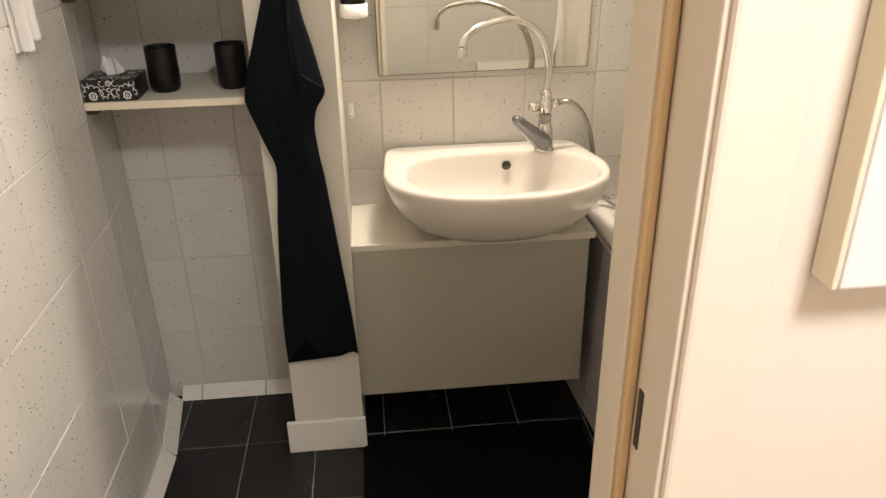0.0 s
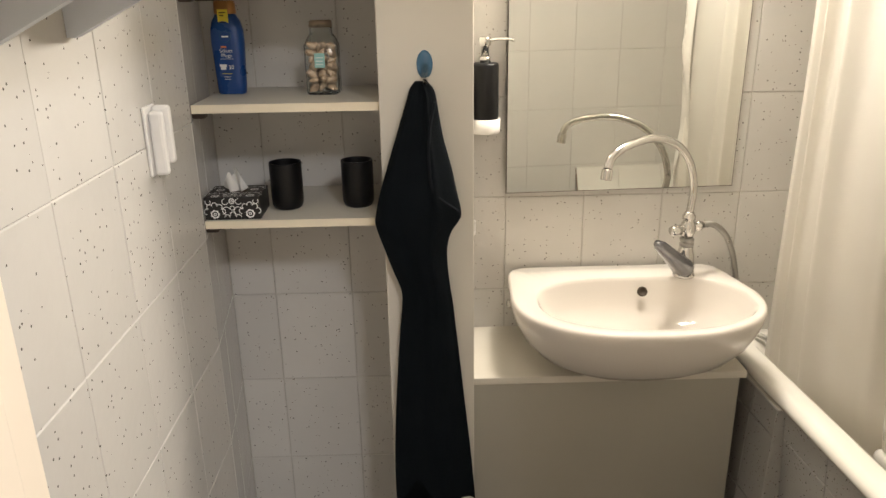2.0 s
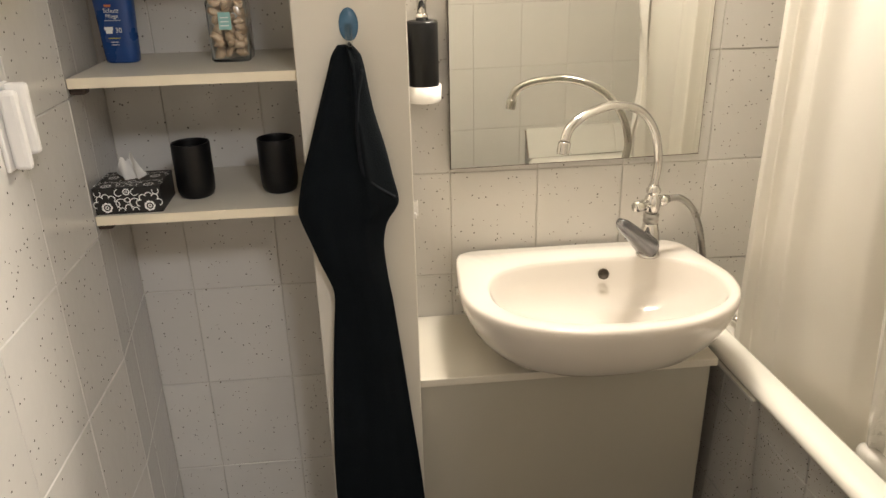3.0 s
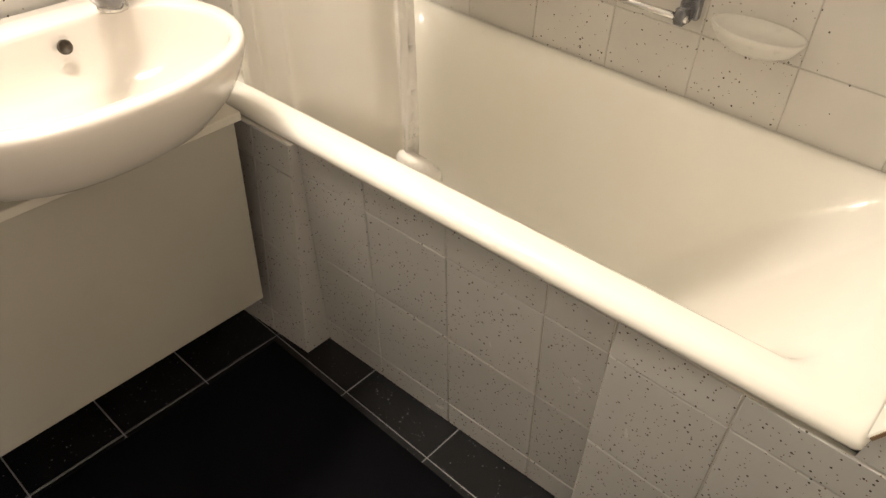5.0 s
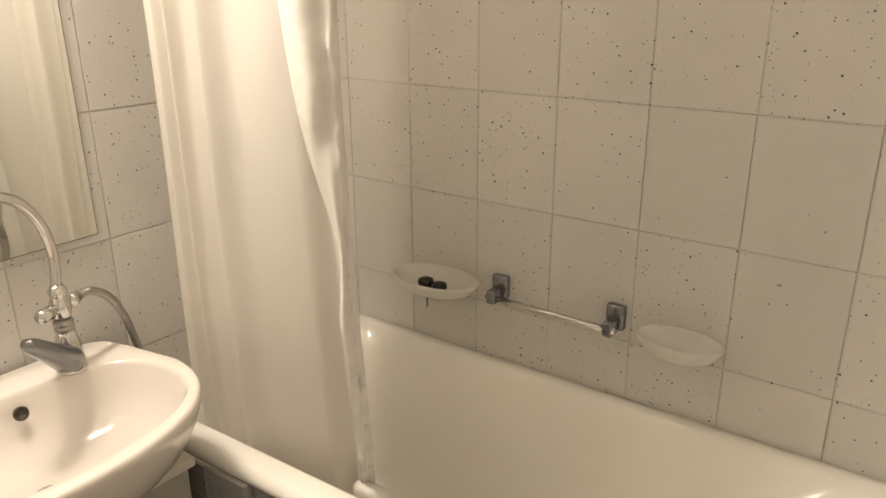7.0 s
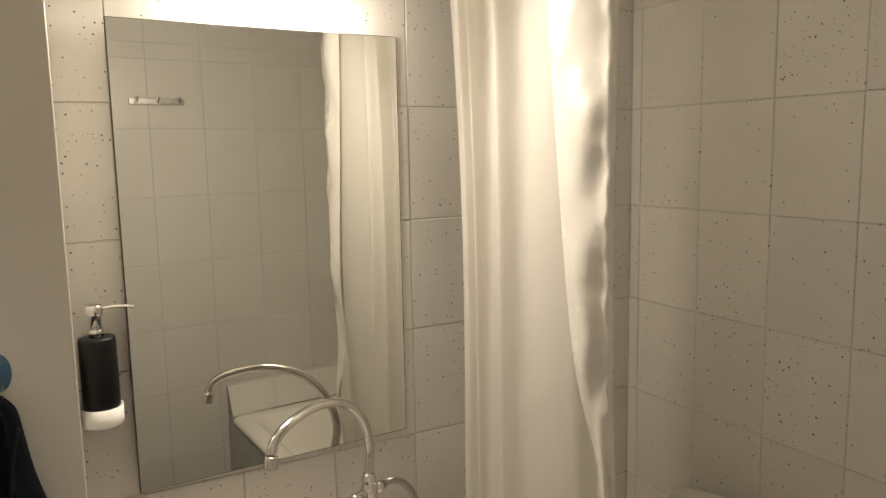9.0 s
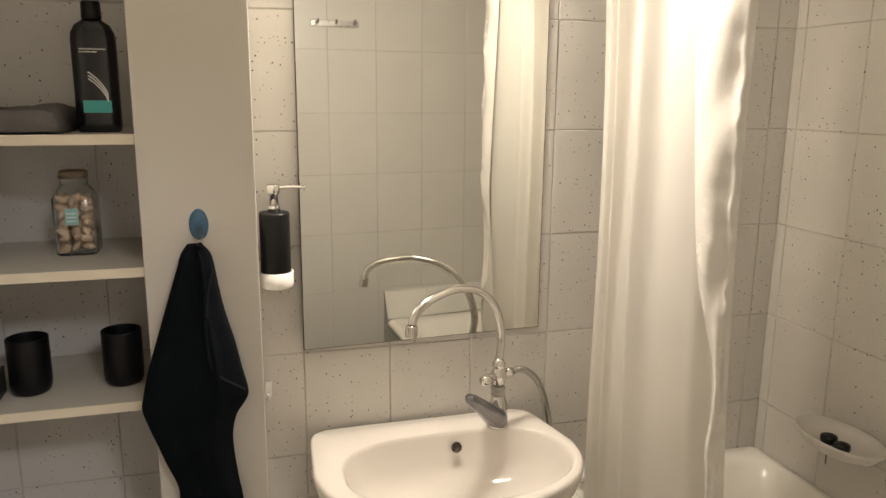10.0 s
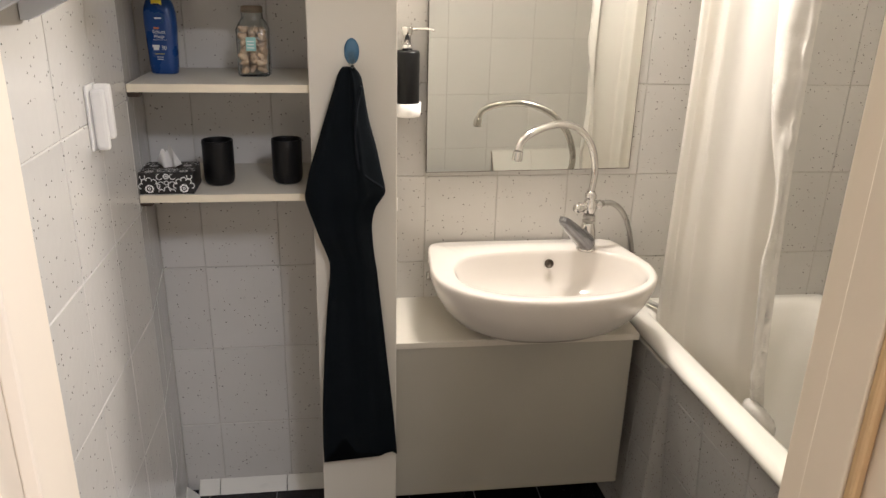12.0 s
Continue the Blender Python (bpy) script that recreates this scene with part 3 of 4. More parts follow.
# ---- shower curtain ----
def make_curtain():
    ob = thing("shower_curtain", "off-white satin shower curtain gathered in soft folds", "curtain")
    cols, rows = 150, 46
    z_top, z_low = 2.12, 0.42

    def point(s, z, push=0.0):
        t = (z_top - z) / (z_top - z_low)
        low = max(0.0, (0.66 - z) / 0.24)
        left = Vector((1.800 + 0.022 * min(1, t * 1.15), 2.390 - 0.030 * t, 0))
        right = Vector((1.818 + 0.068 * min(1, t * 1.1) ** 1.3 + 0.06 * low, 1.925 + 0.020 * t + 0.07 * low, 0))
        p = left.lerp(right, s)
        amp = (0.012 + 0.006 * math.sin(7 * s + 0.5)) * (1 - 0.55 * t) + 0.003
        turn = 0.66 + 0.32 * min(1, t * 1.4) ** 1.5
        flap = max(0.0, s - turn) / (1 - turn)
        amp *= 1 - 0.9 * min(1, flap * 2)
        ph = (s + 0.12 * math.sin(5.2 * s)) * 2 * math.pi * 5.6 + 0.55 * math.sin(3.1 * s + 1.3 * t) + 0.35 * math.sin(2.0 * t + 4 * s)
        wave = math.sin(ph) + 0.42 * math.sin(1.6 * ph + 0.8 + t)
        p.x += amp * wave * (0.35 + 0.65 * min(1, s * 6)) + 0.012 * math.sin(5.0 * t + 2 * s) + push
        p.y += 0.35 * amp * math.cos(ph)
        p += Vector((0.012, 0.0, 0)) * (flap * (1 - 0.8 * t))
        p.z = z + 0.012 * low * math.sin(9 * s)
        if z < 0.60:
            p.x = max(p.x, 1.826 + 0.02 * low)
        return p

    grid = [[point(i / cols, z_top + (z_low - z_top) * j / rows) for i in range(cols + 1)] for j in range(rows + 1)]
    part("cloth", rings(grid, False), CURTAIN, ob, smooth=True)
    # turned hem on the free edge, slightly puckered
    strip, n = [], 12
    for j in range(241):
        t = j / 240
        z = z_top + (z_low - z_top) * t
        e, inner = point(1.0, z), point(min(0.985, 0.66 + 0.32 * min(1, t * 1.4) ** 1.5), z)
        row = []
        for k in range(n + 1):
            u = k / n
            v = noise.noise(Vector((u * 1.3, t * 16 + 0.9 * u, 3.0))) * 0.010 + noise.noise(Vector((u * 2.2, t * 46, 7.0))) * 0.004 * u
            belly = 0.014 * math.sin(math.pi * min(1.0, u * 1.15)) * (1 - 0.4 * t)
            p = inner.lerp(e, u) + Vector((-0.80, -0.60, 0)) * (0.006 + belly + v * min(1, 4 * u))
            p += Vector((-0.003, 0.005, 0)) * math.sin(t * 150 + 2 * math.sin(t * 37)) * max(0, u - 0.85) * 5
            row.append(p)
        row.append(e + Vector((0.006, -0.004, 0)))
        strip.append(row)
    part("hem", rings(strip, False), HEM, ob, "shiny puckered satin hem", True)
    # a slack fold that lies on the slope of the bath
    loops = []
    for j in range(13):
        t = j / 12
        r = 0.042 * math.sin(math.pi * (0.04 + 0.92 * t)) ** 0.6
        c = Vector((1.870 + 0.060 * t, 1.955 - 0.02 * t, 0.572 - 0.04 * t))
        loops.append([c + Vector((0, r * math.cos(a) * 1.2, r * (0.9 + 0.1 * math.sin(3 * a)) * math.sin(a))) for a in [2 * math.pi * k / 20 for k in range(20)]])
    part("slack_fold", rings(loops, True, True, True), HEM, ob, "bunched lower corner", True)
    return ob


make_curtain()
rod = thing("curtain_rod", "white metal shower curtain rod between the walls", "rod")
part("pole", tube([(1.820, FRONT + 0.006, 2.150), (1.820, BACK - 0.006, 2.150)], 0.012, 16), WHITE_PLASTIC, rod, smooth=True)
for y0, y1 in ((FRONT + 0.001, FRONT + 0.012), (BACK - 0.012, BACK - 0.001)):
    part("flange", tube([(1.820, y0, 2.15), (1.820, y1, 2.15)], 0.026, 20), WHITE_PLASTIC, rod, smooth=True)
for k in range(8):
    y = 1.90 + k * 0.066
    ring = [(1.820 + 0.026 * math.sin(a), y + 0.005 * math.cos(a), 2.140 + 0.026 * math.cos(a)) for a in [2 * math.pi * i / 20 for i in range(21)]]
    part("ring", tube(ring, 0.002, 6), WHITE_PLASTIC, rod, smooth=True)

# ---- shelves ----
def make_shelf(z, x1=0.8675):
    ob = thing("wall_shelf", "cream laminated shelf board between wall and column", "shelf", "shelves in the alcove")
    part("board", box(LEFT + 0.002, 2.208, z - 0.0165, x1, BACK - 0.002, z, 0.0008), BOARD, ob)
    part("edge_band", box(LEFT + 0.002, 2.2063, z - 0.0168, x1, 2.2078, z + 0.0002), EDGE, ob, "yellowed edge band")
    part("support", box(LEFT - 0.003, 2.220, z - 0.030, LEFT + 0.024, 2.245, z - 0.0168, 0.004), PIN, ob, "brown shelf support")
    part("support", box(LEFT - 0.028, 2.42, z - 0.030, LEFT + 0.024, 2.445, z - 0.0168, 0.004), PIN, ob, "brown shelf support")
    return ob


for z in (1.043, 1.287, 1.514):
    make_shelf(z)

# white skirting tiles
skirt = tagged(new("baseboard"), "bevelled white skirting tiles on the wall foot", "skirting", kind="structure")
ys = steps(FRONT + 0.05, 2.205, 2.205, 0.125)
for a, b in zip(ys, ys[1:]):
    part("tile", slab((LEFT + 0.036, a + 0.001, GROUND + 0.002), (LEFT + 0.036, b - 0.001, GROUND + 0.002), (LEFT + 0.004, b - 0.001, GROUND + 0.038), (LEFT + 0.004, a + 0.001, GROUND + 0.038), (-0.006, 0, -0.004)), SKIRT, skirt)
slant = Vector((CORNER - LEFT, BACK - 2.205, 0)).normalized()
out = Vector((slant.y, -slant.x, 0))
for a, b in ((0.002, 0.135), (0.137, 0.262)):
    p, q = Vector((LEFT, 2.205, GROUND)) + slant * a, Vector((LEFT, 2.205, GROUND)) + slant * b
    part("tile", slab(p + out * 0.036 + Vector((0, 0, 0.002)), q + out * 0.036 + Vector((0, 0, 0.002)), q + out * 0.004 + Vector((0, 0, 0.038)), p + out * 0.004 + Vector((0, 0, 0.038)), tuple(out * -0.006)), SKIRT, skirt)
xs = steps(CORNER + 0.036, 0.867, 0.745, 0.2)
for a, b in zip(xs, xs[1:]):
    part("tile", slab((a + 0.001, BACK - 0.036, GROUND + 0.002), (b - 0.001, BACK - 0.036, GROUND + 0.002), (b - 0.001, BACK - 0.004, GROUND + 0.038), (a + 0.001, BACK - 0.004, GROUND + 0.038), (0, 0.006, -0.004)), SKIRT, skirt)

# bath mat
mat_ob = thing("bath_mat", "soft black bath mat on the floor tiles", "mat")
bm = bmesh.new()
grid = []
for j in range(41):
    row = []
    for i in range(31):
        u, v = i / 30, j / 40
        e = min(u, 1 - u, v, 1 - v)
        z = GROUND + 0.001 + 0.013 * min(1, e * 14) ** 0.5 + 0.0012 * noise.noise(Vector((u * 20, v * 26, 0)))
        row.append((1.052 + 0.646 * u, 1.30 + 0.922 * v, z))
    grid.append(row)
part("cloth", rings(grid, False, bm=bm), MAT_CLOTH, mat_ob, smooth=True)


# ---- things on the shelves ----
def plate(name, x0, z0, x1, z1, y, mat, parent, label="", thick=0.0006, m=None):
    return part(name, box(x0, y - thick, z0, x1, y, z1), mat, parent, label, m=m)


def oval_body(profile, n=36, power=2.6, depth=0.5):
    loops = []
    for r, z in profile:
        lp = []
        for i in range(n):
            a = 2 * math.pi * i / n
            c, s = math.cos(a), math.sin(a)
            k = (abs(c) ** power + abs(s) ** power) ** (-1 / power)
            lp.append((r * k * c, r * depth * k * s, z))
        loops.append(lp)
    return rings(loops, True, True, True)


def words(text, size, m, mat, parent, name="print"):
    cu = bpy.data.curves.new(name, "FONT")
    cu.body, cu.size, cu.align_x, cu.align_y, cu.extrude = text, size, "CENTER", "CENTER", 0.0001
    tmp = bpy.data.objects.new(name, cu)
    me = bpy.data.meshes.new_from_object(tmp)
    bpy.data.objects.remove(tmp)
    me.materials.clear()
    me.materials.append(mat)
    ob = new(name, me)
    ob.parent = parent
    ob.matrix_basis = m @ pose(0, 0, 0, 90, 0, 0)
    return ob


def make_lotion():
    ob = thing("lotion_bottle", "blue plastic lotion bottle standing on the shelf", "bottle", at=(0.532, 2.388, 1.2872))
    ob.rotation_euler = (0, 0, radians(-8))
    part("body", oval_body([(0.028, 0.0), (0.031, 0.003), (0.0325, 0.02), (0.0345, 0.07), (0.0365, 0.11), (0.036, 0.135), (0.031, 0.155), (0.024, 0.166), (0.0225, 0.170)], depth=0.62), BLUE, ob, smooth=True)
    part("cap", oval_body([(0.0225, 0.1702), (0.0235, 0.172), (0.0225, 0.195), (0.020, 0.198)], depth=0.7), COPPER, ob, "copper-coloured flip cap", True)
    y = -0.0232
    plate("seal", -0.010, 0.142, 0.013, 0.180, -0.0185, YELLOW, ob, "yellow paper seal")
    for z, w in ((0.172, 0.014), (0.166, 0.010), (0.152, 0.012)):
        plate("print", -0.006, z, -0.006 + w, z + 0.002, -0.0192, BLACK, ob)
    # round emblem without lettering
    m = Matrix.Translation((0.004, y - 0.0002, 0.124)) @ pose(0, 0, 0, 90, 0, 0)
    part("emblem", lathe([(0.0125, -0.0005), (0.0125, 0.0005)], 24), LIGHT_BLUE, ob, "round pale emblem", m=m)
    part("emblem", lathe([(0.0115, 0.0), (0.0115, 0.0011)], 24), BLUE, ob, m=m)
    plate("print", -0.004, 0.1225, 0.012, 0.1255, y - 0.0014, WHITE_INK, ob)
    plate("print", -0.008, 0.1005, 0.004, 0.1045, y - 0.0004, RED_INK, ob)
    words("Schutz", 0.011, Matrix.Translation((0.003, y - 0.0006, 0.094)), WHITE_INK, ob)
    words("Pflege", 0.010, Matrix.Translation((0.003, y - 0.0006, 0.084)), WHITE_INK, ob)
    plate("print", -0.012, 0.0765, 0.018, 0.0772, y + 0.0004, WHITE_INK, ob)
    plate("print", -0.013, 0.054, -0.001, 0.064, y + 0.0006, WHITE_INK, ob, "white shirt sign")
    plate("print", -0.015, 0.060, 0.001, 0.0655, y + 0.0004, WHITE_INK, ob)
    words("30", 0.013, Matrix.Translation((0.011, y - 0.0001, 0.059)), WHITE_INK, ob)
    for z, w in ((0.045, 0.022), (0.038, 0.014), (0.033, 0.014)):
        plate("print", -w / 2, z, w / 2, z + 0.0012, y + 0.0014, YELLOW if z > 0.04 else WHITE_INK, ob)


make_lotion()


def make_jar():
    ob = thing("shell_jar", "square glass jar of sea shells with a dark lid", "jar", at=(0.739, 2.367, 1.2872))
    w = 0.0365
    prof = [(0.90, 0.0), (1.0, 0.004), (1.0, 0.104), (0.93, 0.115), (0.74, 0.124), (0.66, 0.128), (0.66, 0.140), (0.70, 0.141), (0.70, 0.146)]
    inner = [(0.64, 0.146), (0.60, 0.128), (0.68, 0.121), (0.86, 0.112), (0.94, 0.103), (0.94, 0.006), (0.85, 0.004)]
    loops = []
    for s, z in prof + inner:
        p = 6.0 if z < 0.112 else 2.3
        lp = []
        for i in range(40):
            a = 2 * math.pi * i / 40
            c, d = math.cos(a), math.sin(a)
            k = (abs(c) ** p + abs(d) ** p) ** (-1 / p)
            lp.append((w * s * k * c, w * s * k * d, z))
        loops.append(lp)
    part("glass", rings(loops, True, True, True), CLEAR, ob, "clear glass", True).visible_shadow = False
    part("lid", lathe([(0.0222, 0.1402), (0.0245, 0.141), (0.0245, 0.152), (0.0225, 0.154), (0.02, 0.1545)], 28), CORK, ob, "dark brown lid", True)
    part("label", box(-0.013, -w - 0.0012, 0.058, 0.009, -w - 0.0002, 0.088), PALE_TEAL, ob, "pale teal paper label")
    for z in (0.078, 0.071, 0.064):
        part("print", box(-0.010, -w - 0.0016, z, 0.005, -w - 0.0013, z + 0.0018), WHITE_INK, ob)
    # shells: a few ribbed cones and fans
    meshes = []
    for kind in range(3):
        loops = []
        for j in range(9):
            t = j / 8
            r = (0.0105 * math.sin(math.pi * min(1, 0.08 + t * 0.9)) ** (0.7 + 0.4 * kind)) * (1 + 0.13 * math.sin(j * 2.4 + kind))
            loops.append([(r * (1 + 0.12 * math.cos(k * 5)) * math.cos(k) + 0.003 * math.sin(t * 6), r * (0.7 + 0.1 * kind) * math.sin(k), 0.027 * (t - 0.5)) for k in [2 * math.pi * i / 12 for i in range(12)]])
        bm = rings(loops, True, True, True)
        bmesh.ops.recalc_face_normals(bm, faces=bm.faces)
        me = bpy.data.meshes.new("shell")
        bm.to_mesh(me)
        bm.free()
        me.materials.append(SHELL)
        for p in me.polygons:
            p.use_smooth = True
        meshes.append(me)
    rng = random.Random(7)
    for layer in range(7):
        for k in range(9):
            gx, gy = k % 3 - 1, k // 3 - 1
            s = new("shell", meshes[rng.randrange(3)])
            s.parent = ob
            s.matrix_basis = Matrix.Translation((gx * 0.020 + rng.uniform(-0.003, 0.003), gy * 0.020 + rng.uniform(-0.003, 0.003), 0.016 + layer * 0.0142 + rng.uniform(-0.003, 0.003))) @ pose(0, 0, 0, rng.uniform(30, 150), rng.uniform(0, 360), rng.uniform(0, 360)) @ Matrix.Scale(rng.uniform(0.75, 1.05), 4)


make_jar()


def make_tumbler(x, y):
    ob = thing("tumbler", "matt black ceramic tumbler standing on the shelf", "tumbler", "black tumblers", at=(x, y, 1.0432))
    part("cup", lathe([(0.026, 0.0), (0.031, 0.003), (0.0345, 0.012), (0.0355, 0.025), (0.0355, 0.102), (0.035, 0.1045), (0.033, 0.1045), (0.0325, 0.101), (0.0325, 0.02), (0.02, 0.012)], 40), BLACK, ob, smooth=True)
    return ob


make_tumbler(0.649, 2.305)
make_tumbler(0.806, 2.312)


def flower(cx, cz, r, y, parent, m):
    """A ring of petals and an eye, flat on the box's front."""
    bm = bmesh.new()
    n = 56
    outer, inner = [], []
    for i in range(n):
        a = 2 * math.pi * i / n
        k = r * (0.86 + 0.14 * abs(math.cos(3.5 * a)))
        outer.append((cx + k * math.cos(a), y, cz + k * math.sin(a)))
        inner.append((cx + 0.62 * r * math.cos(a), y, cz + 0.62 * r * math.sin(a)))
    rings([outer, inner], bm=bm)
    part("motif", bm, WHITE_INK, parent, m=m)
    part("motif", rings([[(cx + s * r * math.cos(2 * math.pi * i / 20), y, cz + s * r * math.sin(2 * math.pi * i / 20)) for i in range(20)] for s in (0.36, 0.16)]), WHITE_INK, parent, m=m)


def arc(cx, cz, r, a0, a1, w, y, parent, m=None):
    n = 20
    pts = [radians(a0 + (a1 - a0) * i / n) for i in range(n + 1)]
    bm = rings([[(cx + (r + s * w) * math.cos(a), y, cz + (r + s * w) * math.sin(a)) for a in pts] for s in (-0.5, 0.5)], False)
    part("motif", bm, WHITE_INK, parent, m=m)


def make_tissues():
    ob = thing("tissue_box", "black and white floral tissue box, a tissue pulled up", "tissue box", at=(0.546, 2.268, 1.0432))
    ob.rotation_euler = (0, 0, radians(1))
    W, D, H = 0.0585, 0.052, 0.049
    part("carton", box(-W, -D, 0, W, D, H, 0.0012), CARD, ob)
    for face in range(2):
        m = pose(0, 0, 0) if face == 0 else Matrix.Translation((0, 0, H)) @ pose(0, 0, 0, -90, 0, 0)
        y = -D - 0.0004 if face == 0 else -0.0004
        h0 = 0 if face == 0 else -D
        hh = H if face == 0 else 2 * D
        for row in range(1 if face == 0 else 2):
            z0 = h0 + row * 0.052
            for cx in (-0.037, 0.037):
                flower(cx, z0 + 0.013, 0.0098, y, ob, m)
                for k in range(5):
                    a = radians(18 + 36 * k)
                    arc(cx + 0.0195 * math.cos(a) * 0.9, z0 + 0.013 + 0.0195 * math.sin(a), 0.0058, math.degrees(a) - 105, math.degrees(a) + 105, 0.0017, y, ob, m)
            flower(0, z0 + 0.041, 0.0066, y, ob, m)
            for sx in (-1, 1):
                arc(sx * 0.012, z0 + 0.020, 0.0085, 20, 250, 0.0016, y, ob, m)
                arc(sx * 0.014, z0 + 0.040, 0.0062, 90, 330, 0.0015, y, ob, m)
                arc(sx * 0.012, z0 + 0.006, 0.0055, 0, 180, 0.0015, y, ob, m)
                arc(sx * 0.050, z0 + 0.040, 0.0055, 150, 400, 0.0015, y, ob, m)
            arc(0, z0 + 0.012, 0.0055, -30, 210, 0.0016, y, ob, m)
            arc(0, z0 + 0.026, 0.0045, 0, 360, 0.0014, y, ob, m)
    part("slot", lathe([(0.022, H + 0.0003), (0.022, H + 0.0009)], 28, sy=0.5), DARK_EDGE_SHADE, ob, "oval slot")
    strip = []
    for j in range(12):
        t = j / 11
        row = []
        for i in range(15):
            s = i / 14 - 0.5
            lobe = max(0.0, 1 - abs(s + 0.26) / 0.26) ** 0.8 + 1.15 * max(0.0, 1 - abs(s - 0.16) / 0.30) ** 0.8
            row.append((s * (0.036 + 0.012 * t) + 0.004 * math.sin(4 * t + 9 * s), 0.011 * math.sin(10 * s + 1.5 * t) * (0.45 + 0.7 * t) - 0.004, H + 0.0012 + t * (0.009 + 0.040 * lobe)))
        strip.append(row)
    t_ob = part("tissue", rings(strip, False), TISSUE, ob, "crumpled white tissue", True)


make_tissues()


def make_shampoo():
    ob = thing("shampoo_bottle", "black shampoo bottle with a teal label", "bottle", at=(0.804, 2.290, 1.5142))
    ob.scale = (0.93, 0.93, 0.93)
    part("body", oval_body([(0.035, 0.0), (0.038, 0.004), (0.0385, 0.02), (0.0385, 0.165), (0.037, 0.178), (0.030, 0.192), (0.018, 0.200), (0.016, 0.203)], depth=0.6, power=3.2), GLOSS_BLACK, ob, smooth=True)
    part("cap", lathe([(0.016, 0.2032), (0.0175, 0.205), (0.0165, 0.232), (0.015, 0.234)], 28), BLACK, ob, smooth=True)
    y = -0.0235
    part("label", box(-0.022, y - 0.0004, 0.036, 0.026, y, 0.058), TEAL, ob, "teal label block")
    for z, w in ((0.148, 0.044), (0.143, 0.03)):
        part("print", box(-0.022, y - 0.0004, z, -0.022 + w, y, z + 0.0022), STEEL, ob)
    for k in range(3):
        arc(-0.05, 0.045 - 0.006 * k, 0.075, 18, 58, 0.002, y - 0.0006, ob)


make_shampoo()
cloth = thing("folded_towel", "folded grey towel lying on the shelf", "towel")
loops = []
for i in range(34):
    u = i / 33
    x = 0.502 + 0.250 * u
    h = 0.038 + 0.005 * noise.noise(Vector((u * 5.0, 0.2, 1))) + 0.007 * max(0, 1 - abs(u - 0.90) / 0.16)
    h *= min(1, 0.78 + 6 * min(u, 1 - u))
    lp = []
    for k in range(22):
        a = 2 * math.pi * k / 22
        c, q = math.cos(a), math.sin(a)
        y = 2.322 + 0.118 * math.copysign(abs(c) ** 0.35, c)
        z = 1.5152 + h * (0.5 + 0.5 * math.copysign(abs(q) ** 0.28, q))
        lp.append((x, y + 0.004 * math.sin(u * 17 + a), z + (0.003 * math.sin(9 * u + 5 * c) if q > 0.5 else 0)))
    loops.append(lp)
part("fabric", rings(loops, True, True, True), GREY_CLOTH, cloth, smooth=True)


# ---- towel on its hook ----
def make_hook():
    ob = thing("adhesive_hook", "oval blue and clear plastic adhesive hook on the column", "hook")
    m = Matrix.Translation((0.961, 2.1915, 1.361)) @ pose(0, 0, 0, 90, 0, 0)
    part("plate", lathe([(0.026, 0.0), (0.026, 0.003), (0.022, 0.006), (0.012, 0.0075), (0.002, 0.008)], 32, sx=0.62, sy=1.05), LIGHT_BLUE, ob, "blue oval plate", True, m)
    part("arm", tube(spline([(0.961, 2.184, 1.360), (0.961, 2.175, 1.340), (0.961, 2.164, 1.326), (0.961, 2.154, 1.327), (0.961, 2.150, 1.336)], 5), lambda t: 0.0065 - 0.003 * t, 10), CLEAR, ob, "clear plastic arm", True)


make_hook()


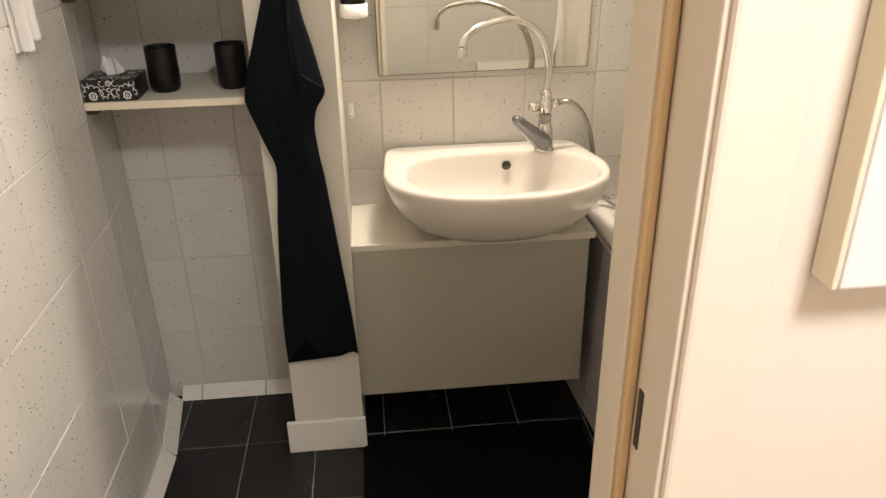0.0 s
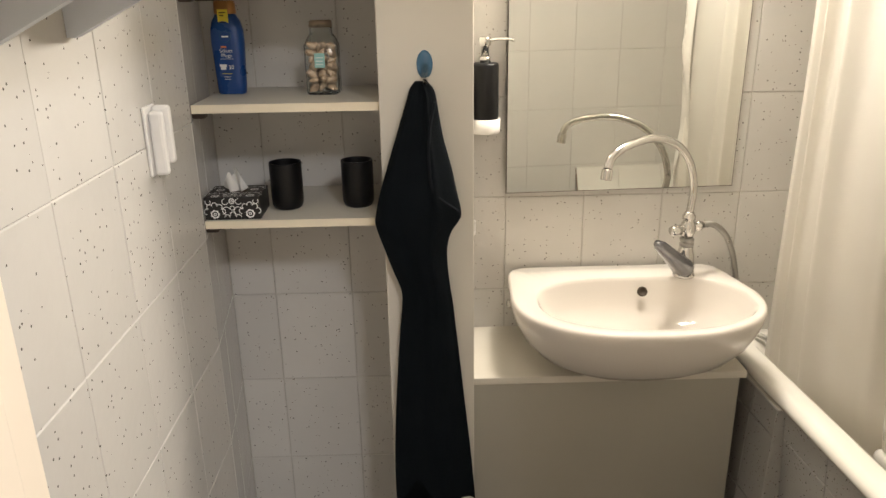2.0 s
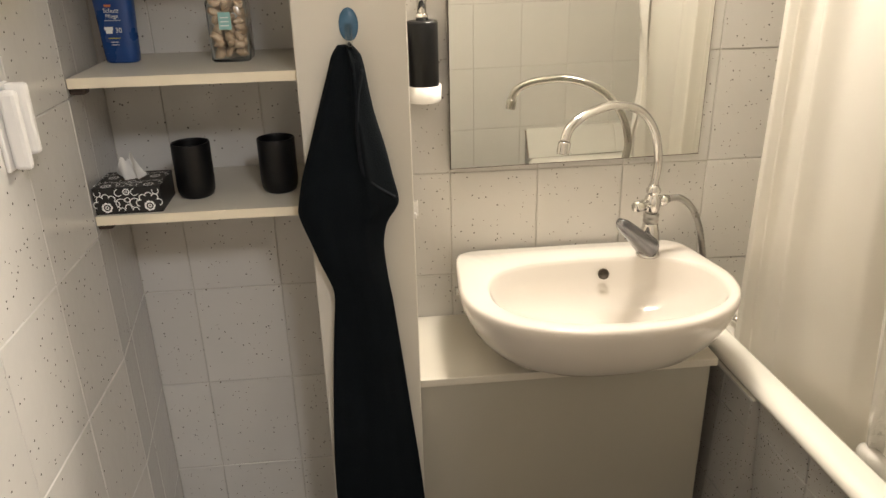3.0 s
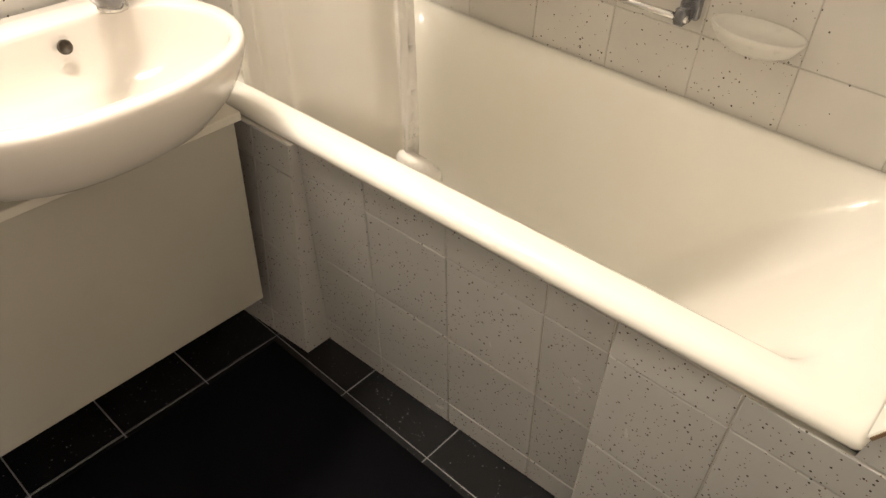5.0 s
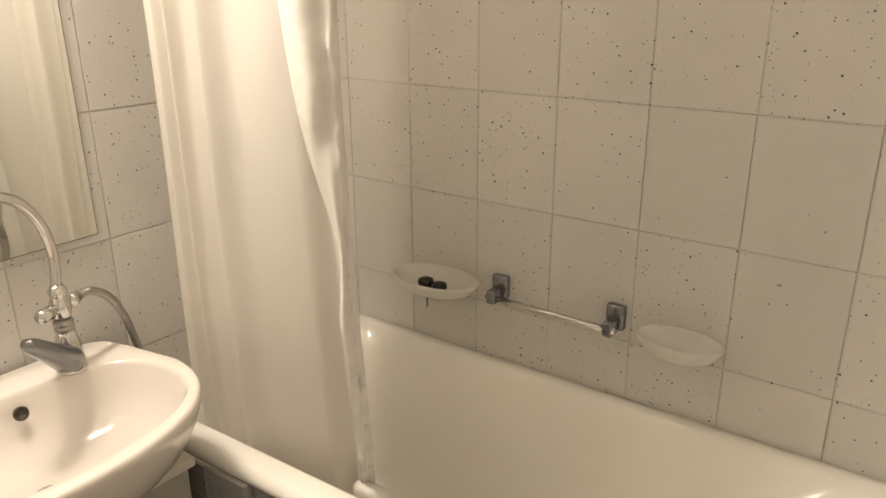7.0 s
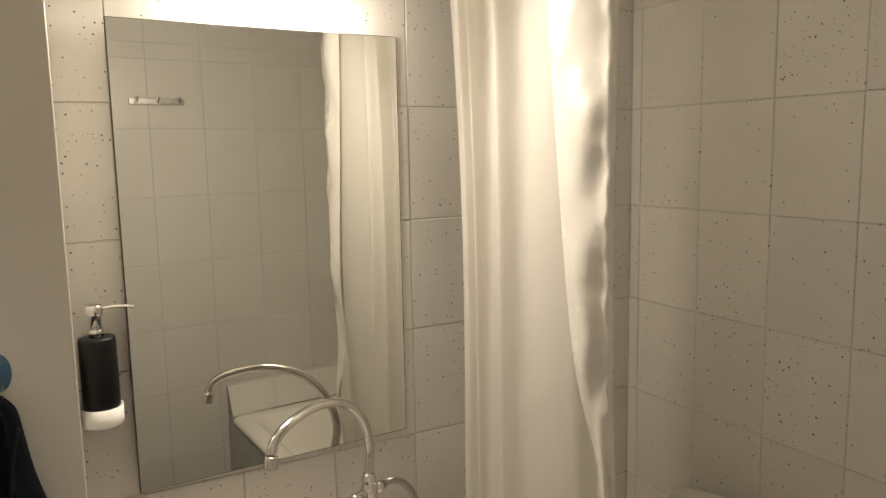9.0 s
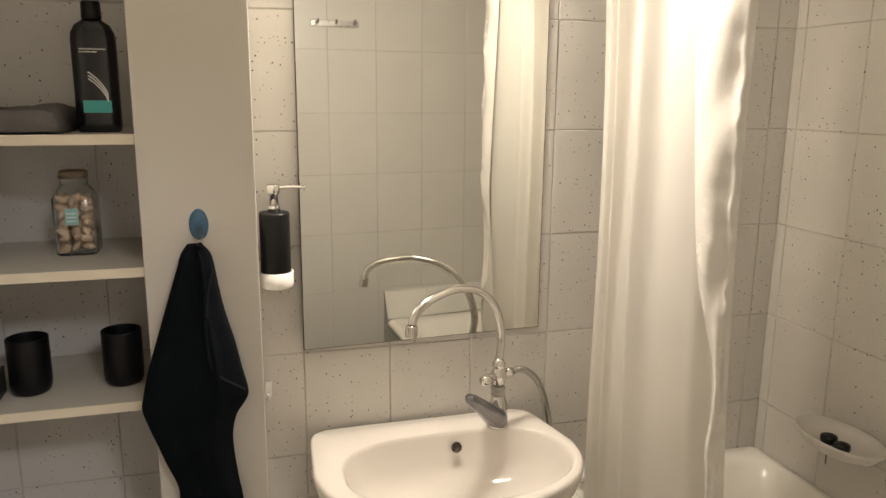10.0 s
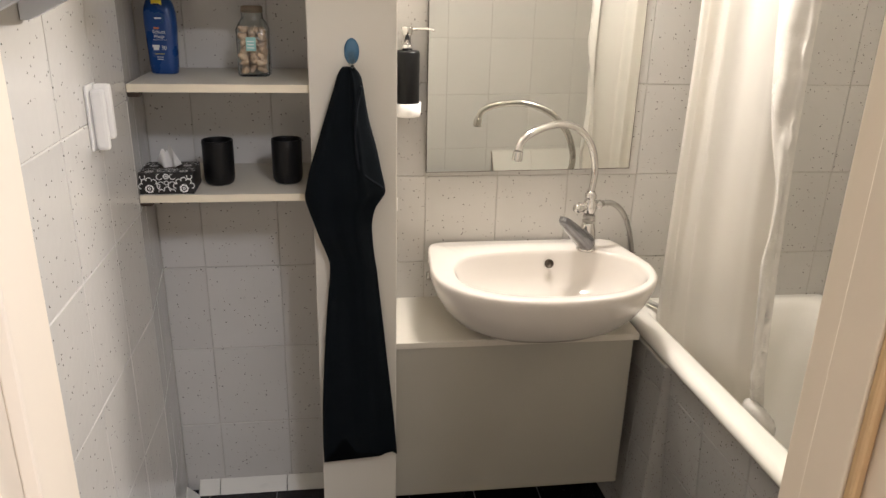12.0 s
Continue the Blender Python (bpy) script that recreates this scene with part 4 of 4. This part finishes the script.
def make_towel():
    ob = thing("hand_towel", "long black terry towel hanging from a hook", "towel")
    prof = [(1.330, 0.940, 0.966), (1.315, 0.930, 0.978), (1.296, 0.924, 0.983), (1.25, 0.909, 0.990), (1.213, 0.897, 0.997), (1.16, 0.880, 1.011), (1.11, 0.864, 1.021), (1.066, 0.854, 1.030), (1.047, 0.852, 1.024), (1.022, 0.858, 1.008), (0.985, 0.870, 1.000),
            (0.944, 0.883, 1.001), (0.895, 0.900, 1.006), (0.86, 0.901, 1.011), (0.80, 0.895, 1.017), (0.722, 0.888, 1.025), (0.618, 0.880, 1.035), (0.50, 0.873, 1.047), (0.43, 0.871, 1.054), (0.378, 0.872, 1.059)]
    prof = [tuple(p) for p in spline(prof, 5)]
    loops = []
    n = 72
    for k, (z, a, b) in enumerate(prof):
        t = k / (len(prof) - 1)
        mid, half = (a + b) / 2, (b - a) / 2
        deep = 0.016 + 0.014 * math.sin(math.pi * min(1, t * 1.4)) if t < 0.75 else 0.018
        lp = []
        for i in range(n):
            an = 2 * math.pi * i / n
            c, s = math.cos(an), math.sin(an)
            x = mid + half * c
            u = (c + 1) / 2
            fold = 0.005 * math.sin(u * 9 + 2.5 * t) + 0.0012 * math.sin(u * 21 - 5 * t)
            ridge = 0.010 * math.exp(-((u - (0.62 + 0.12 * math.sin(3 * t))) / 0.045) ** 2) * (1 if t < 0.45 else 0.35)
            y = 2.1875 - deep + (deep * 0.85 if s > 0 else deep * 0.9) * math.copysign(abs(s) ** 0.7, s)
            if s < 0:
                y -= (fold + ridge) * min(1, -s * 2)
            zz = z
            if t > 0.90:
                w = (t - 0.90) / 0.10
                zz += w * (0.038 * math.exp(-((u - 0.27) / 0.10) ** 2) - 0.040 * max(0.0, 1 - u / 0.20) - 0.022 * u + 0.006 * math.sin(u * 23))
            lp.append((x, min(y, 2.1895), zz))
        loops.append(lp)
    part("cloth", rings(loops, True, True, True), TOWEL, ob, smooth=True)
    # woven border along the flap
    line = spline([(0.980, 2.140, 1.295), (0.968, 2.130, 1.24), (0.966, 2.124, 1.17), (0.976, 2.124, 1.115), (1.022, 2.134, 1.075)], 8)
    part("border", tube(line, 0.0032, 6), TOWEL_RIB, ob, "woven border", True)


make_towel()


# ---- soap dispenser on its wall holder ----
disp = thing("soap_dispenser", "matt black soap dispenser with a chrome pump", "dispenser", at=(1.1015, 2.440, 1.2090))
part("bottle", lathe([(0.028, 0.0), (0.0305, 0.002), (0.0315, 0.006), (0.0315, 0.126), (0.030, 0.130), (0.026, 0.131)], 40), BLACK, disp, smooth=True)
part("collar", lathe([(0.0125, 0.1312), (0.0125, 0.142), (0.0115, 0.144)], 28), CHROME, disp, smooth=True)
part("pump_head", lathe([(0.0095, 0.1442), (0.0095, 0.168), (0.0135, 0.170), (0.0135, 0.186), (0.012, 0.188)], 28), CHROME, disp, smooth=True)
part("nozzle", tube(spline([(0.010, -0.002, 0.181), (0.035, -0.010, 0.184), (0.058, -0.017, 0.183), (0.064, -0.019, 0.179)], 6), 0.0032, 10), CHROME, disp, smooth=True)
holder = thing("dispenser_holder", "white plastic wall holder round the dispenser foot", "holder")
part("ring", lathe([(0.030, 1.178), (0.0335, 1.179), (0.0355, 1.184), (0.036, 1.2125), (0.0335, 1.2125), (0.0330, 1.2082), (0.02, 1.2080)], 36, (1.1015, 2.440, 0)), WHITE_PLASTIC, holder, smooth=True)
part("wall_plate", box(1.083, 2.468, 1.176, 1.120, 2.4990, 1.230, 0.004), WHITE_PLASTIC, holder)
small_hook = thing("small_wall_hook", "small white plastic wall hook on the tiles", "hook")
part("plate", box(1.068, 2.4925, 0.905, 1.084, 2.4990, 0.945, 0.003), WHITE_PLASTIC, small_hook)
part("arm", tube(spline([(1.076, 2.492, 0.915), (1.076, 2.480, 0.908), (1.076, 2.474, 0.920)], 5), 0.003, 8), WHITE_PLASTIC, small_hook, smooth=True)


# ---- on the bath wall ----
def make_dish(y, z, full):
    label = "milky oval soap dish with two dark plugs" if full else "empty milky oval soap dish on the tiles"
    k = 1.42 if full else 1.05
    ob = thing("soap_dish", label, "soap dish", at=(RIGHT - 0.052 * k, y, z))
    part("bowl", lathe([(0.02, -0.036), (0.035, -0.034), (0.050, -0.024), (0.060, -0.006), (0.064, 0.004), (0.063, 0.007), (0.060, 0.006), (0.055, -0.006), (0.045, -0.022), (0.02, -0.029)], 44, sx=0.78 * k, sy=1.30 * k), MILKY, ob, smooth=True)
    part("wall_mount", box(0.040 * k, -0.024, -0.034, 0.0505 * k, 0.024, -0.010, 0.003), MILKY, ob)
    if full:
        for dy, dx in ((0.022, -0.006), (-0.022, -0.012)):
            plug = thing("drain_plug", "small dark rubber plug lying in the dish", "plug", "plugs in the dish", at=(RIGHT - 0.052 * k + dx, y + dy, z - 0.0245))
            part("rubber", lathe([(0.012, 0.0), (0.017, 0.003), (0.0195, 0.012), (0.018, 0.020), (0.010, 0.0235), (0.003, 0.024)], 24), GLOSS_BLACK, plug, smooth=True)
        part("drip_pin", tube([(-0.030, 0.0, -0.0345), (-0.030, 0.0, -0.062)], 0.0016, 8), PIN, ob, "thin dark pin below the bowl", True)


make_dish(2.142, 0.814, True)
make_dish(1.556, 0.812, False)
bar = thing("towel_bar", "chrome towel bar on two square mounts", "towel bar")
for y in (1.995, 1.707):
    part("mount", box(RIGHT - 0.020, y - 0.021, 0.781, RIGHT - 0.0005, y + 0.021, 0.838, 0.006), GREY_METAL, bar, smooth=True)
    part("arm", box(RIGHT - 0.058, y - 0.011, 0.778, RIGHT - 0.018, y + 0.011, 0.812, 0.005), GREY_METAL, bar, smooth=True)
part("bar", tube([(RIGHT - 0.048, 2.010, 0.792), (RIGHT - 0.048, 1.692, 0.792)], 0.0075, 14), CHROME, bar, smooth=True)

# ---- on the front wall ----
rail = thing("hook_rail", "small steel rail with three hooks on tiles", "hook rail")
part("plate", box(1.495, FRONT + 0.0005, 1.840, 1.690, FRONT + 0.005, 1.865, 0.002), STEEL, rail)
for x in (1.518, 1.592, 1.667):
    part("hook", tube(spline([(x, FRONT + 0.004, 1.853), (x, FRONT + 0.020, 1.849), (x, FRONT + 0.030, 1.857), (x, FRONT + 0.033, 1.867)], 4), 0.0042, 8), CHROME, rail, smooth=True)

# ---- on the left wall ----
clip = thing("wall_clip_holder", "white plastic clip holder on the tiles", "holder")
part("back_plate", box(LEFT + 0.0005, 1.942, 1.203, LEFT + 0.006, 1.995, 1.321, 0.002), WHITE_PLASTIC, clip)
part("clip", box(LEFT + 0.006, 1.952, 1.203, LEFT + 0.030, 1.968, 1.313, 0.006), WHITE_PLASTIC, clip)
part("clip", box(LEFT + 0.006, 1.971, 1.220, LEFT + 0.036, 1.990, 1.320, 0.006), WHITE_PLASTIC, clip)
side_shelf = thing("bracket_shelf", "white shelf board on pale metal wall brackets", "shelf")
part("board", box(LEFT + 0.001, 1.15, 1.520, LEFT + 0.140, 1.860, 1.538, 0.001), BOARD, side_shelf)
for y in (1.28, 1.52, 1.73):
    bm = bmesh.new()
    rings([[(LEFT + 0.001, y + d, 1.5195), (LEFT + 0.134, y + d, 1.5195), (LEFT + 0.134, y + d, 1.508), (LEFT + 0.012, y + d, 1.445), (LEFT + 0.001, y + d, 1.445)] for d in (-0.008, 0.008)], True, True, True, bm=bm)
    part("bracket", bm, BRACKET, side_shelf, "pale metal bracket")

# ---- hallway picture ----
pic = thing("canvas_picture", "white relief canvas in a pale wooden frame", "picture")
part("canvas", box(1.4405, HALL - 0.050, 1.206, 1.95, HALL - 0.0215, 1.95, 0.003), CANVAS, pic)
part("frame_side", box(1.436, HALL - 0.048, 1.206, 1.4403, HALL - 0.0215, 1.95, 0.001), EDGE, pic, "pale wooden strip")

# ---- tiles, last ----
us = steps(CORNER, RIGHT, 1.159, 0.2)
tiles(wall_back, (0, BACK, 0), (1, 0, 0), (0, 0, 1), us, steps(0.0, TOP, 0.003, 0.25), TILE, gap=0.0015)
tiles(wall_bath, (RIGHT, 0, 0), (0, -1, 0), (0, 0, 1), [-v for v in steps(FRONT, BACK, 1.481, 0.197)][::-1], steps(0.5, TOP, 0.003, 0.25), BATH_TILE, gap=0.0010)
tiles(wall_left, (LEFT, 0, 0), (0, 1, 0), (0, 0, 1), steps(FRONT, 2.205, 2.205, 0.2), steps(0.0, TOP, 0.003, 0.25), TILE, gap=0.0012)
tiles(wall_left, (LEFT, 2.205, 0), tuple(slant), (0, 0, 1), [0.0, 0.1, 0.297], steps(0.0, TOP, 0.003, 0.25), TILE, gap=0.0012)
door = lambda u, v: DOOR_L - 0.02 < -u < DOOR_R + 0.02 and v < DOOR_H + 0.02
xs = sorted(set(steps(LEFT, DOOR_L - 0.02, 0.51, 0.2) + steps(DOOR_L - 0.02, DOOR_R + 0.02, 0.9, 0.2) + steps(DOOR_R + 0.02, RIGHT, 1.56, 0.2)))
vs = sorted(set(steps(0.0, DOOR_H + 0.02, 0.003, 0.25) + steps(DOOR_H + 0.02, TOP, 0.003, 0.25)))
tiles(wall_front, (0, FRONT, 0), (-1, 0, 0), (0, 0, 1), [-v for v in xs][::-1], vs, PLAIN_TILE, skip=door, gap=0.0006, rand=0.0002)
tiles(floor, (0, 0, GROUND), (1, 0, 0), (0, 1, 0), steps(CORNER, RIGHT - 0.55, 1.315, 0.2), steps(HALL, BACK, 2.235, 0.25), FLOOR_TILE, gap=0.003)
